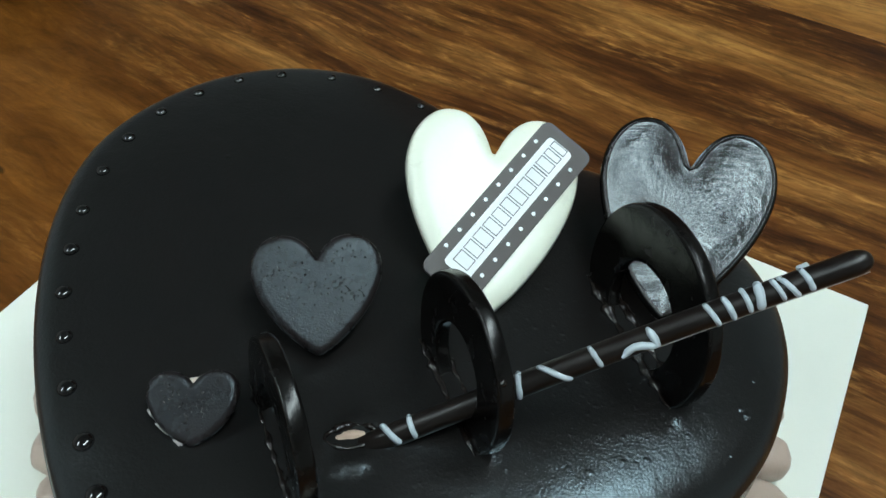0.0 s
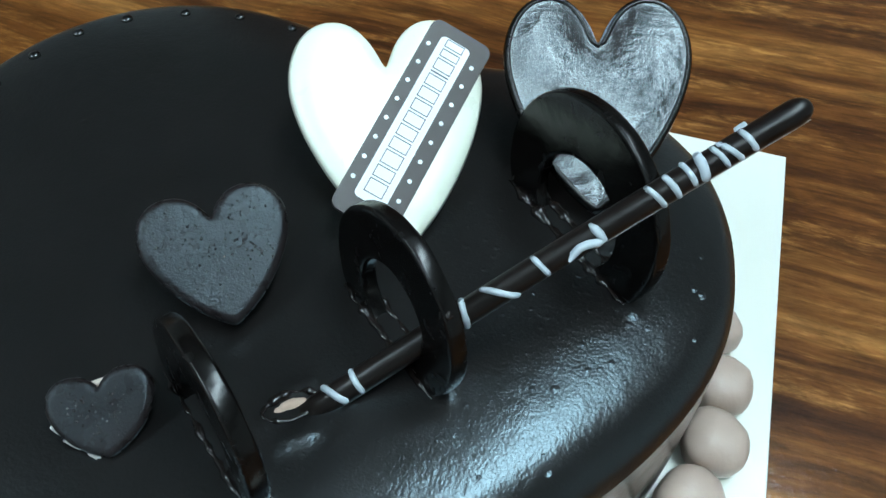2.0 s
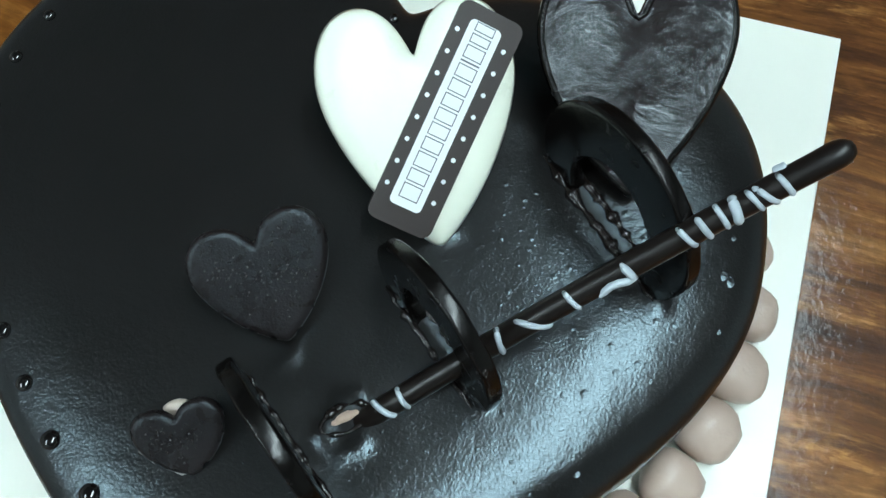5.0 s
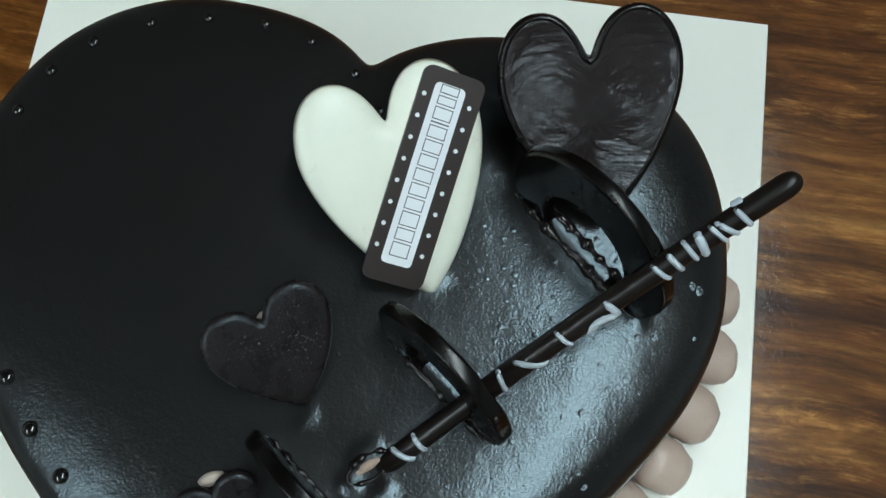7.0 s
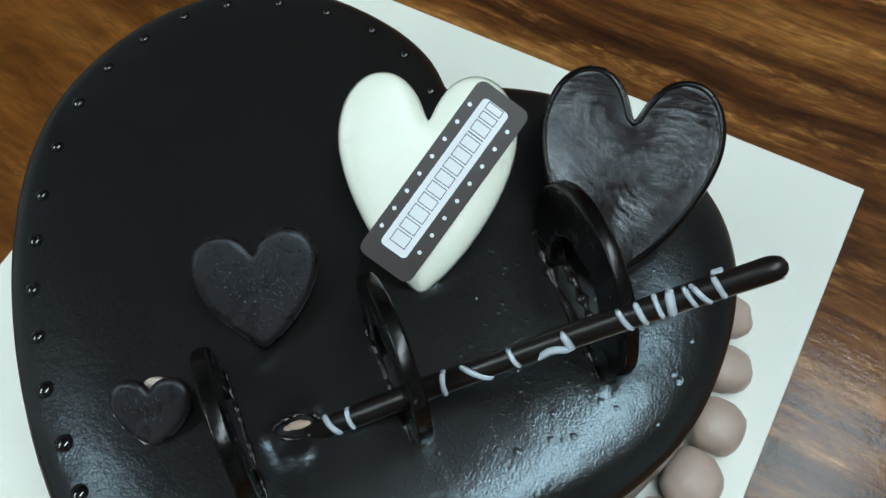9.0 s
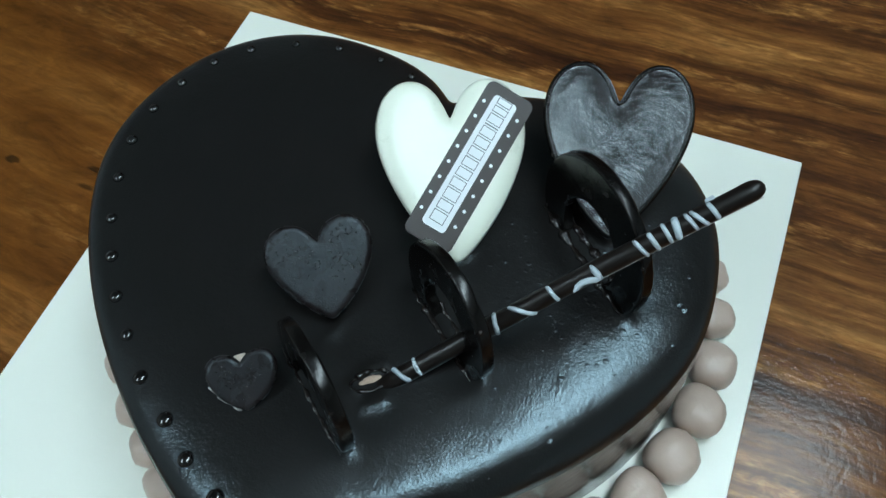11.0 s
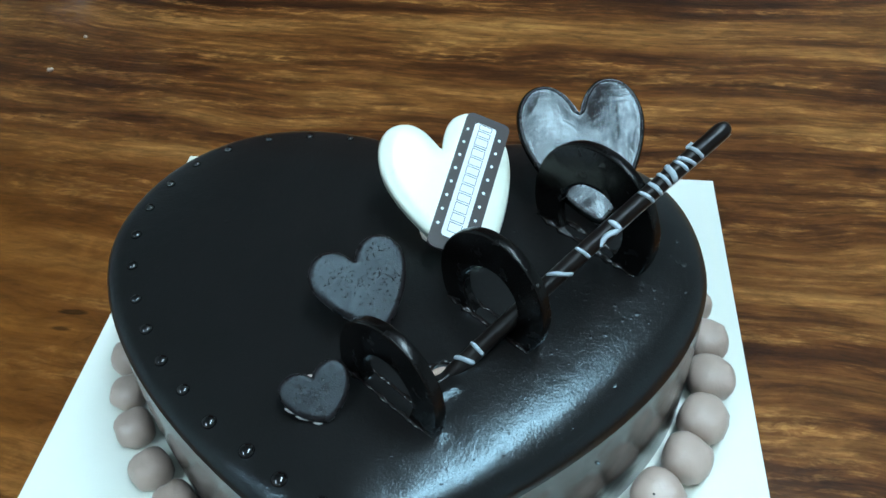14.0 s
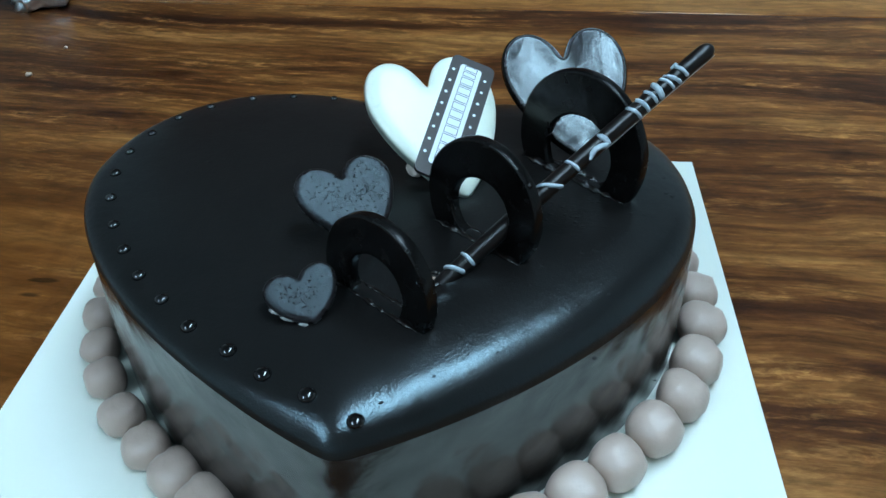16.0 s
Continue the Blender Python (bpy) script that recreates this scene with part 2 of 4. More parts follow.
def swirl_material():
    """Chocolate brushed on in flat overlapping strokes, each catching the light at its own angle."""
    m, tree, bsdf = material("brushed_chocolate")
    v = coords(tree)
    base = noise_tex(tree, v, 70, 4)
    tree.links.new(ramp(tree, base, [(0.3, (0.0150, 0.0100, 0.0100)), (0.7, (0.0230, 0.0160, 0.0160))]), bsdf.inputs["Base Color"])
    # bent cells: one for each stroke of the brush
    warp = node(tree, "ShaderNodeTexNoise", Scale=55.0, Detail=3.0)
    tree.links.new(v, warp.inputs["Vector"])
    bend = tree.nodes.new("ShaderNodeVectorMath")
    bend.operation = "MULTIPLY_ADD"
    tree.links.new(warp.outputs["Color"], bend.inputs[0])
    bend.inputs[1].default_value = (0.022, 0.022, 0.0)
    tree.links.new(coords(tree, (1.0, 0.62, 1), (0, 0, -0.25)), bend.inputs[2])
    cell = node(tree, "ShaderNodeTexVoronoi", Scale=62.0)
    tree.links.new(bend.outputs["Vector"], cell.inputs["Vector"])
    lean = tree.nodes.new("ShaderNodeVectorMath")
    lean.operation = "MULTIPLY_ADD"
    tree.links.new(cell.outputs["Color"], lean.inputs[0])
    lean.inputs[1].default_value = (0.12, 0.12, 0.0)
    lean.inputs[2].default_value = (0.0, -0.060, 0.0)
    geo = tree.nodes.new("ShaderNodeNewGeometry")
    tip = tree.nodes.new("ShaderNodeVectorMath")
    tip.operation = "ADD"
    tree.links.new(geo.outputs["Normal"], tip.inputs[0])
    tree.links.new(lean.outputs["Vector"], tip.inputs[1])
    unit = tree.nodes.new("ShaderNodeVectorMath")
    unit.operation = "NORMALIZE"
    tree.links.new(tip.outputs["Vector"], unit.inputs[0])
    smear = noise_tex(tree, v, 60, 3, 0.45, 1.1)
    tree.links.new(ramp(tree, smear, grey((0.36, 0.15), (0.50, 0.20), (0.62, 0.27))), bsdf.inputs["Roughness"])
    bsdf.inputs["Specular IOR Level"].default_value = 0.74
    bsdf.inputs["Specular Tint"].default_value = (0.86, 0.96, 1.0, 1)
    stroke = noise_tex(tree, coords(tree, (1.0, 0.20, 1), (0, 0, 0.35)), 420, 4, 0.62, 1.8)
    c = bump(tree, bsdf, smear, 0.16, 0.0026, unit.outputs["Vector"])
    c = bump(tree, bsdf, stroke, 0.16, 0.0006, c)
    # arcs left by the brush turning in the two lobes
    axes = tree.nodes.new("ShaderNodeSeparateXYZ")
    sway = tree.nodes.new("ShaderNodeVectorMath")
    sway.operation = "MULTIPLY_ADD"
    tree.links.new(warp.outputs["Color"], sway.inputs[0])
    sway.inputs[1].default_value = (0.006, 0.006, 0.0)
    tree.links.new(v, sway.inputs[2])
    tree.links.new(sway.outputs["Vector"], axes.inputs["Vector"])

    def calc(op, a, b=0.0):
        n = tree.nodes.new("ShaderNodeMath")
        n.operation = op
        for sock, val in ((n.inputs[0], a), (n.inputs[1], b)):
            if isinstance(val, (int, float)):
                sock.default_value = val
            else:
                tree.links.new(val, sock)
        return n.outputs[0]

    u = calc("SUBTRACT", calc("ABSOLUTE", calc("SUBTRACT", axes.outputs["X"], 0.003)), 0.011)
    w = calc("SUBTRACT", axes.outputs["Y"], 0.006)
    r = calc("SQRT", calc("ADD", calc("MULTIPLY", u, u), calc("MULTIPLY", w, w)))
    polar = tree.nodes.new("ShaderNodeCombineXYZ")
    tree.links.new(calc("MULTIPLY", r, 360.0), polar.inputs[0])
    tree.links.new(calc("MULTIPLY", calc("ABSOLUTE", calc("ARCTAN2", u, w)), 1.1), polar.inputs[1])
    arcs = noise_tex(tree, polar.outputs["Vector"], 1.0, 5, 0.62)
    c = bump(tree, bsdf, arcs, 0.42, 0.0009, c)
    c = bump(tree, bsdf, noise_tex(tree, v, 700, 4, 0.7), 0.15, 0.0004, c)
    # cracks between the strokes
    gap = node(tree, "ShaderNodeTexVoronoi", Scale=62.0)
    gap.feature = "DISTANCE_TO_EDGE"
    tree.links.new(bend.outputs["Vector"], gap.inputs["Vector"])
    c = bump(tree, bsdf, ramp(tree, gap.outputs["Distance"], grey((0.0, 0.0), (0.03, 1.0))), 0.12, 0.0002, c)
    bump(tree, bsdf, noise_tex(tree, v, 1500, 2), 0.12, 0.0003, c)
    return m


def card_material():
    m, tree, bsdf = material("white_card")
    v = coords(tree)
    stain = noise_tex(tree, v, 14, 4)
    tree.links.new(ramp(tree, stain, [(0.3, (0.800, 0.815, 0.735)), (0.7, (0.825, 0.835, 0.755))]), bsdf.inputs["Base Color"])
    bsdf.inputs["Roughness"].default_value = 0.38
    bump(tree, bsdf, noise_tex(tree, v, 500, 3), 0.05, 0.0004)
    return m


def paint(name, col, rough=0.8):
    m, tree, bsdf = material(name)
    v = coords(tree)
    lo, hi = tuple(c * 0.93 for c in col), tuple(min(1, c * 1.04) for c in col)
    tree.links.new(ramp(tree, noise_tex(tree, v, 2.0, 5), [(0.3, lo), (0.7, hi)]), bsdf.inputs["Base Color"])
    bsdf.inputs["Roughness"].default_value = rough
    bump(tree, bsdf, noise_tex(tree, v, 90, 3), 0.1, 0.002)
    return m


def emitter(name, col, power):
    m, tree, bsdf = material(name)
    bsdf.inputs["Emission Color"].default_value = (*col, 1)
    bsdf.inputs["Emission Strength"].default_value = power
    return m


M_SWIRL = swirl_material()
M_CARD = card_material()
M_WALL = paint("wall_paint", (0.55, 0.56, 0.55))
M_CEIL = paint("ceiling_paint", (0.37, 0.41, 0.43))
M_FLOOR = paint("floor_tile", (0.42, 0.40, 0.37), 0.4)
M_STEEL = paint("housing_steel", (0.75, 0.76, 0.77), 0.4)
M_TUBE = emitter("lamp_diffuser", (0.80, 0.96, 1.0), LAMP_POWER)
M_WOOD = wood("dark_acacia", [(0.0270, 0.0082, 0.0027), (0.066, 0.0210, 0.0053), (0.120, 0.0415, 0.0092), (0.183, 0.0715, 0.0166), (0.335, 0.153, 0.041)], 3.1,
              ((0.098, 0.030, 0.0038), (0.180, 0.062, 0.0090)))
M_WOOD_PALE = wood("pale_acacia", [(0.16, 0.058, 0.012), (0.21, 0.082, 0.018), (0.26, 0.107, 0.025), (0.30, 0.130, 0.033), (0.36, 0.165, 0.046)], 9.4)
M_WARDROBE = paint("brown_veneer", (0.085, 0.035, 0.020), 0.45)

# ---- room ----
def slab(name, label, mat, *b):
    return tagged(part(name, box_bm(*b), mat, flat=True), label, "wall" if "wall" in name else name, kind="structure")


slab("floor", "plain grey tiled room floor", M_FLOOR, -2.6, -2.6, FLOOR - 0.1, 2.6, 2.6, FLOOR)
slab("ceiling", "plain white painted ceiling", M_CEIL, -2.6, -2.6, CEILING, 2.6, 2.6, CEILING + 0.1)
slab("wall_north", "plain pale painted wall", M_WALL, -2.5, 2.5, FLOOR, 2.5, 2.6, CEILING)
slab("wall_south", "plain pale painted wall", M_WALL, -2.5, -2.6, FLOOR, 2.5, -2.5, CEILING)
slab("wall_west", "plain pale painted wall", M_WALL, -2.6, -2.6, FLOOR, -2.5, 2.6, CEILING)
slab("wall_east", "plain pale painted wall", M_WALL, 2.5, -2.6, FLOOR, 2.6, 2.6, CEILING)


wardrobe = thing("wardrobe", "tall brown veneered wardrobe standing against the wall", "wardrobe")
part("carcass", box_bm(-1.15, 2.02, FLOOR, 0.35, 2.49, 1.35, 0.004), M_WARDROBE, wardrobe)
for x0, x1 in ((-1.14, -0.405), (-0.395, 0.34)):
    part("door", box_bm(x0, 2.0, FLOOR + 0.05, x1, 2.018, 1.34, 0.003), M_WARDROBE, wardrobe)


def ceiling_light(x, y, z, turn, half):
    root = thing("ceiling_light", "broad white ceiling light fixed under the ceiling", "ceiling light", "ceiling lights", pose(x, y, z, 0, 0, turn))
    part("housing", box_bm(-0.78, -half - 0.005, 0.02, 0.78, half + 0.005, CEILING - z, 0.006), M_STEEL, root)
    part("diffuser", box_bm(-0.78, -half, -0.035, 0.78, half, 0.018, 0.012), M_TUBE, root, "glowing white diffuser")
    return root


ceiling_light(*LAMP_A, 90, 0.15)
ceiling_light(*LAMP_B, 90, 0.11)

# ---- table ----
table = thing("table", "dark brown lacquered wooden table with streaky grain", "table")
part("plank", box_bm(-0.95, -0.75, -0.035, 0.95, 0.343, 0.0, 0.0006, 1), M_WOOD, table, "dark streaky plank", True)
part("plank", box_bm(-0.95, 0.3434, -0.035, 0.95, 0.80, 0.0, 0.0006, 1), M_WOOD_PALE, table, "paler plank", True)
for sx in (-0.86, 0.86):
    for sy in (-0.66, 0.71):
        part("leg", box_bm(sx - 0.035, sy - 0.035, FLOOR, sx + 0.035, sy + 0.035, -0.035, 0.004), M_WOOD, table)

# ---- cake board ----
CORNERS = ((-0.1390, 0.1395), (0.1425, 0.1415), (0.1488, -0.141), (-0.1338, -0.143))
bm = bmesh.new()
face = bm.faces.new([bm.verts.new((x, y, 0.0)) for x, y in CORNERS])
up = bmesh.ops.extrude_face_region(bm, geom=[face])
bmesh.ops.translate(bm, vec=(0, 0, 0.003), verts=[e for e in up["geom"] if isinstance(e, bmesh.types.BMVert)])
bmesh.ops.recalc_face_normals(bm, faces=bm.faces[:])
bmesh.ops.bevel(bm, geom=bm.edges[:], offset=0.0005, segments=2, affect="EDGES", profile=0.5)
tagged(part("cake_board", bm, M_CARD, flat=True), "square white card cake board lying on the table", "cake board")

# ---- cake ----
TIP, NOTCH = (0.008, -0.1090), (0.0043, 0.0737)
OUTLINE = resample(np.vstack([
    bezier(NOTCH, (0.0113, 0.0834), (0.0323, 0.0923), (0.0512, 0.0923), 40),
    bezier((0.0512, 0.0923), (0.0980, 0.0923), (0.1188, 0.0650), (0.1188, 0.0192), 60),
    bezier((0.1188, 0.0192), (0.1188, -0.0274), (0.0645, -0.0803), TIP, 80),
    bezier(TIP, (-0.0513, -0.0841), (-0.1083, -0.0295), (-0.1083, 0.0182), 80),
    bezier((-0.1083, 0.0182), (-0.1083, 0.0570), (-0.0830, 0.0903), (-0.0426, 0.0903), 60),
    bezier((-0.0426, 0.0903), (-0.0179, 0.0903), (-0.0047, 0.0840), NOTCH, 40)]), 360, 5)
EDGE_R, EDGE_H = 0.0062, 0.0029
DOME_R, DOME_H = 0.039, 0.0034
BASE = 0.003


def plane(x, y):
    """The glazed top leans by a degree or so."""
    return 0.0696 - 0.0188 * x - 0.0276 * y


# the rings that stand in the glaze: centre, way they face, lean, outer and inner radius, thickness, drop of the hole
RINGS = (((0.0755, 0.0255, 0.0809), -130.4, 7.0, 0.0277, 0.0147, 0.0042, 0.0036, "large flat dark chocolate ring standing upright in the glaze"),
         ((0.0424, -0.0177, 0.0826), -127.7, 6.2, 0.0232, 0.0121, 0.0043, 0.0025, "thick flat dark chocolate ring standing upright in the glaze"),
         ((0.0134, -0.0537, 0.0785), -126.5, 5.3, 0.0221, 0.0113, 0.0046, 0.0021, "smaller flat dark chocolate ring sunk into the glaze"))


def ring_foot(row):
    """Where a ring meets the glaze: middle of the chord, its way, and half of it."""
    (x, y, z), az, el, r = row[:5][0], row[1], row[2], row[3]
    h = z - plane(x, y)
    way = np.array((math.cos(radians(az)), math.sin(radians(az))))
    return np.array((x, y)) + way * h * math.tan(radians(el)), way, math.sqrt(r * r - h * h)


# where the decorations stand in the glaze, which rises round them: x, y, half length, turn, rise, spread
SWELLS = [(*ring_foot(q)[0], ring_foot(q)[2], q[1] + 90, 0.0005, 0.0015) for q in RINGS]
SWELLS += [(0.0075, -0.0335, 0.001, 40.0, 0.0005, 0.0016), (0.0226, -0.0496, 0.0012, -40.0, 0.0009, 0.0017), (0.0296, -0.0508, 0.0030, 42.0, 0.0008, 0.0016),
           (0.0248, -0.0398, 0.0030, 40.0, 0.0005, 0.0013), (0.0345, 0.0085, 0.002, 30.0, 0.0006, 0.0016), (0.0925, 0.0065, 0.001, -40.0, 0.0006, 0.0016)]


def top_z(x, y, d, swells=True):
    front = np.clip(0.4 - y / 0.05, 0, 1) * np.clip(0.7 + x / 0.05, 0, 1)   # the edge rolls off softly beside the tip
    k = np.clip(1 - d / (EDGE_R + 0.0075 * front), 0, 1)
    lop = np.clip(x / 0.1, -1, 1)          # the glaze has run off more on the right
    ends = np.clip(np.abs(y) / 0.08, 0, 1)   # and towards the tip and the notch
    z = plane(x, y) - (EDGE_H + 0.0038 * front) * (1 - np.sqrt(np.maximum(0, 1 - k ** 2.4))) - DOME_H * (1 + 0.45 * lop + 0.45 * ends) * np.clip(1 - d / DOME_R, 0, 1) ** 3
    for sx, sy, half, turn, rise, spread in SWELLS if swells else ():
        c, s = math.cos(radians(turn)), math.sin(radians(turn))
        u, v = (x - sx) * c + (y - sy) * s, -(x - sx) * s + (y - sy) * c
        u = np.maximum(0, np.abs(u) - half)
        z = z + rise * np.exp(-(u * u + v * v) / (2 * spread ** 2))
    return z


def build_cake():
    root = thing("cake", "heart-shaped cake under glossy dark chocolate glaze on a white board", "cake")
    centre = np.array([0.004, 0.0])
    n = len(OUTLINE)
    levels = np.r_[np.linspace(0.02, 0.80, 46), 0.80 + 0.20 * np.linspace(0, 1, 33)[1:]]
    rings = [centre + (OUTLINE - centre) * s for s in levels]
    pts = np.vstack(rings)
    d = edge_distance(pts, OUTLINE)
    plain = top_z(pts[:, 0], pts[:, 1], d, False)
    z, soft = top_z(pts[:, 0], pts[:, 1], d) - plain, plain.reshape(-1, n)
    for _ in range(10):                     # the glaze runs softly over the ridge at the tip
        soft = (np.roll(soft, 1, 1) + 2 * soft + np.roll(soft, -1, 1)) / 4
    z = z + soft.ravel()
    verts = [(centre[0], centre[1], float(top_z(*centre, 0.1)))] + [(*p, h) for p, h in zip(pts, z)]
    faces = [(0, 1 + i, 1 + (i + 1) % n) for i in range(n)]
    for r in range(len(levels) - 1):
        a, b = 1 + r * n, 1 + (r + 1) * n
        faces += [(a + i, b + i, b + (i + 1) % n, a + (i + 1) % n) for i in range(n)]
    mesh_part("glazed_top", verts, faces, M_GLAZE, root, "glossy dark glazed top with rounded edge")
    # side: from the rounded edge down to the board, faintly wavy
    rows = 14
    sv, sf = [], []
    zt = np.array(z[-n:])
    for r in range(rows + 1):
        f = r / rows
        for i, (x, y) in enumerate(OUTLINE):
            h = zt[i] * (1 - f) + BASE * f + (0.0003 if r == 0 else 0)
            w = 0.0012 * noise.noise((x * 26, y * 26, h * 38)) * math.sin(math.pi * min(1, f * 1.2) / 1.2 * 1.0) + 0.0006 * math.sin(math.pi * f)
            g = 1 + (w / 0.11)
            sv.append((centre[0] + (x - centre[0]) * g, centre[1] + (y - centre[1]) * g, h))
    for r in range(rows):
        for i in range(n):
            a, b = r * n, (r + 1) * n
            sf.append((a + i, b + i, b + (i + 1) % n, a + (i + 1) % n))
    mesh_part("side", sv, sf, M_SIDE, root, "wavy glossy dark side")
    return root


cake = build_cake()


def drop_mesh():
    bm = bmesh.new()
    bmesh.ops.create_uvsphere(bm, u_segments=16, v_segments=10, radius=1.0)
    bmesh.ops.scale(bm, vec=(0.0020, 0.0020, 0.00125), verts=bm.verts)
    me = smooth(clear("chocolate_drop", bm))
    me.materials.append(M_DROP)
    return me


DROP = drop_mesh()
DROPS = ((0.0111, 0.0575), (0.0011, 0.0695), (-0.0141, 0.0781), (-0.0291, 0.0816), (-0.0469, 0.0807), (-0.0639, 0.0762), (-0.0795, 0.0670), (-0.0897, 0.0556),
         (-0.0957, 0.0413), (-0.0987, 0.0258), (-0.0977, 0.0096), (-0.0925, -0.0068), (-0.0848, -0.0227), (-0.0759, -0.0358), (-0.0658, -0.0483), (-0.0544, -0.0589),
         (-0.0421, -0.0698), (-0.0273, -0.0787), (-0.0149, -0.0869), (-0.0008, -0.0935), (0.0135, -0.0995))
for i, (x, y) in enumerate(DROPS):
    d = float(edge_distance(np.array([[x, y]]), OUTLINE)[0])
    ob = new("chocolate_drop", DROP)
    ob.parent = cake
    ob.location = (x, y, float(top_z(np.array(x), np.array(y), d)) + 0.0002)
    k = random.uniform(0.92, 1.08) * (0.72 + 0.030 * i)
    ob.scale = (k, k, k)


def bead_mesh(seed):
    """A piped bead: y points away from the cake, and its tail runs in under the side."""
    bm = bmesh.new()
    bmesh.ops.create_uvsphere(bm, u_segments=22, v_segments=16, radius=1.0)
    for v in bm.verts:
        x, y, z = v.co
        q = (abs(x) ** 2.5 + abs(y) ** 2.5 + abs(z) ** 2.5) ** -0.4        # plump rather than round
        q *= 1 + 0.06 * noise.noise((x * 1.5 + seed * 7, y * 1.5, z * 1.5)) + 0.018 * noise.noise((x * 5, y * 5 + seed * 3, z * 5))
        q *= 1 - 0.05 * math.exp(-((y + 0.35 + 0.3 * x) / 0.16) ** 2)      # crease where the tail was cut off
        q *= 1 + 0.13 * math.exp(-((x - 0.15) ** 2 + (y + 0.55) ** 2 + (z - 0.72) ** 2) / 0.05)   # nub of the tail
        v.co = Vector((x * 0.0099 * q, y * (0.0080 if y > 0 else 0.0110) * q, max(z * 0.0084 * q * (1 - 0.12 * max(0, -y)), -0.0070)))
    me = smooth(clear("cream_bead", bm))
    me.materials.append(M_CREAM)
    return me


BEADS = [bead_mesh(k) for k in range(6)]
normal_out = np.roll(OUTLINE, -1, 0) - np.roll(OUTLINE, 1, 0)
normal_out = np.stack([normal_out[:, 1], -normal_out[:, 0]], 1) / np.hypot(*normal_out.T)[:, None]
if (normal_out * (OUTLINE - OUTLINE.mean(0))).sum() < 0:
    normal_out = -normal_out
reach = 0.0080 + 0.0032 * np.clip((-OUTLINE[:, 1] - 0.01) / 0.06, 0, 1) * np.clip((OUTLINE[:, 0] + 0.02) / 0.06, 0, 1)
ring_line = resample(OUTLINE + normal_out * reach[:, None], 720)
perimeter = np.hypot(*(np.roll(ring_line, -1, 0) - ring_line).T).sum()
# turn each bead so that its y points outwards
SPIN = 0 if float(np.cross(np.r_[ring_line[1] - ring_line[0], 0], np.r_[normal_out[0], 0])[2]) > 0 else 1
# beads down the right side to the tip and back up the left side; the rest is spaced evenly round the back
PIPED = [(0.1165, 0.067), (0.1230, 0.0490), (0.1270, 0.0290), (0.1268, 0.0092), (0.1222, -0.0105), (0.1148, -0.0288), (0.1036, -0.0450), (0.0900, -0.0605), (0.0760, -0.0735), (0.0610, -0.0865),
         (0.0450, -0.0990), (0.0280, -0.1090), (0.0090, -0.1180), (-0.0100, -0.1090), (-0.0275, -0.0990), (-0.0425, -0.0875), (-0.0558, -0.0775), (-0.0700, -0.0668), (-0.0845, -0.0535),
         (-0.0978, -0.0365), (-0.1068, -0.0205), (-0.1130, -0.0030), (-0.1155, 0.0140)]
run = np.r_[0, np.cumsum(np.hypot(*(np.roll(ring_line, -1, 0) - ring_line).T))]
first, last = (int(np.argmin(np.hypot(*(ring_line - np.array(q)).T))) for q in (PIPED[0], PIPED[-1]))
span = (run[first] - run[last]) % perimeter
gaps = round(span / 0.0197)
rest = [(run[last] + span * k / gaps) % perimeter for k in range(1, gaps)]
PIPED += [tuple(ring_line[min(719, int(np.searchsorted(run, q)))]) for q in rest]
PIPED = [q for q in PIPED if q[1] < 0 or abs(q[0] - NOTCH[0]) > 0.014]   # none fits into the notch
for i, (x, y) in enumerate(PIPED):
    j = int(np.argmin(np.hypot(*(ring_line - np.array((x, y))).T)))
    tx, ty = ring_line[(j + 3) % 720] - ring_line[j - 3]
    ob = new("cream_bead", BEADS[i % 6])
    ob.parent = cake
    k = random.uniform(0.95, 1.03) * (0.80 + 0.20 * min(1.0, max(0.0, (x + 0.09) / 0.08)) * min(1.0, max(0.0, (0.06 - y) / 0.05)))
    ob.location = (x, y - 0.006 * (y > 0.07), BASE + 0.0070 * k - 0.0002)   # tucked in under the lobes at the back
    ob.rotation_euler = (random.uniform(-0.08, 0.08), random.uniform(-0.08, 0.08), math.atan2(ty, tx) + math.pi * SPIN + random.uniform(-0.2, 0.2))
    ob.scale = (k, k, k * random.uniform(0.96, 1.08))


# ---- heart plaques ----
def heart_outline(w, h, tipw, nd, n=160, rounds=2):
    N, T, E, B = (0, 1 - nd), (0.52, 1), (1, 0.42), (0, -1.05)
    right = np.vstack([bezier(N, (0.10, 1 - nd * 0.45), (0.25, 1), T, 24), bezier(T, (0.8, 1), (1, 0.75), E, 24), bezier(E, (1, 0), (tipw, -0.72), B, 40)])
    poly = np.vstack([right, [B], right[:0:-1] * [-1, 1]])
    return resample(poly * [w, h], n, rounds)


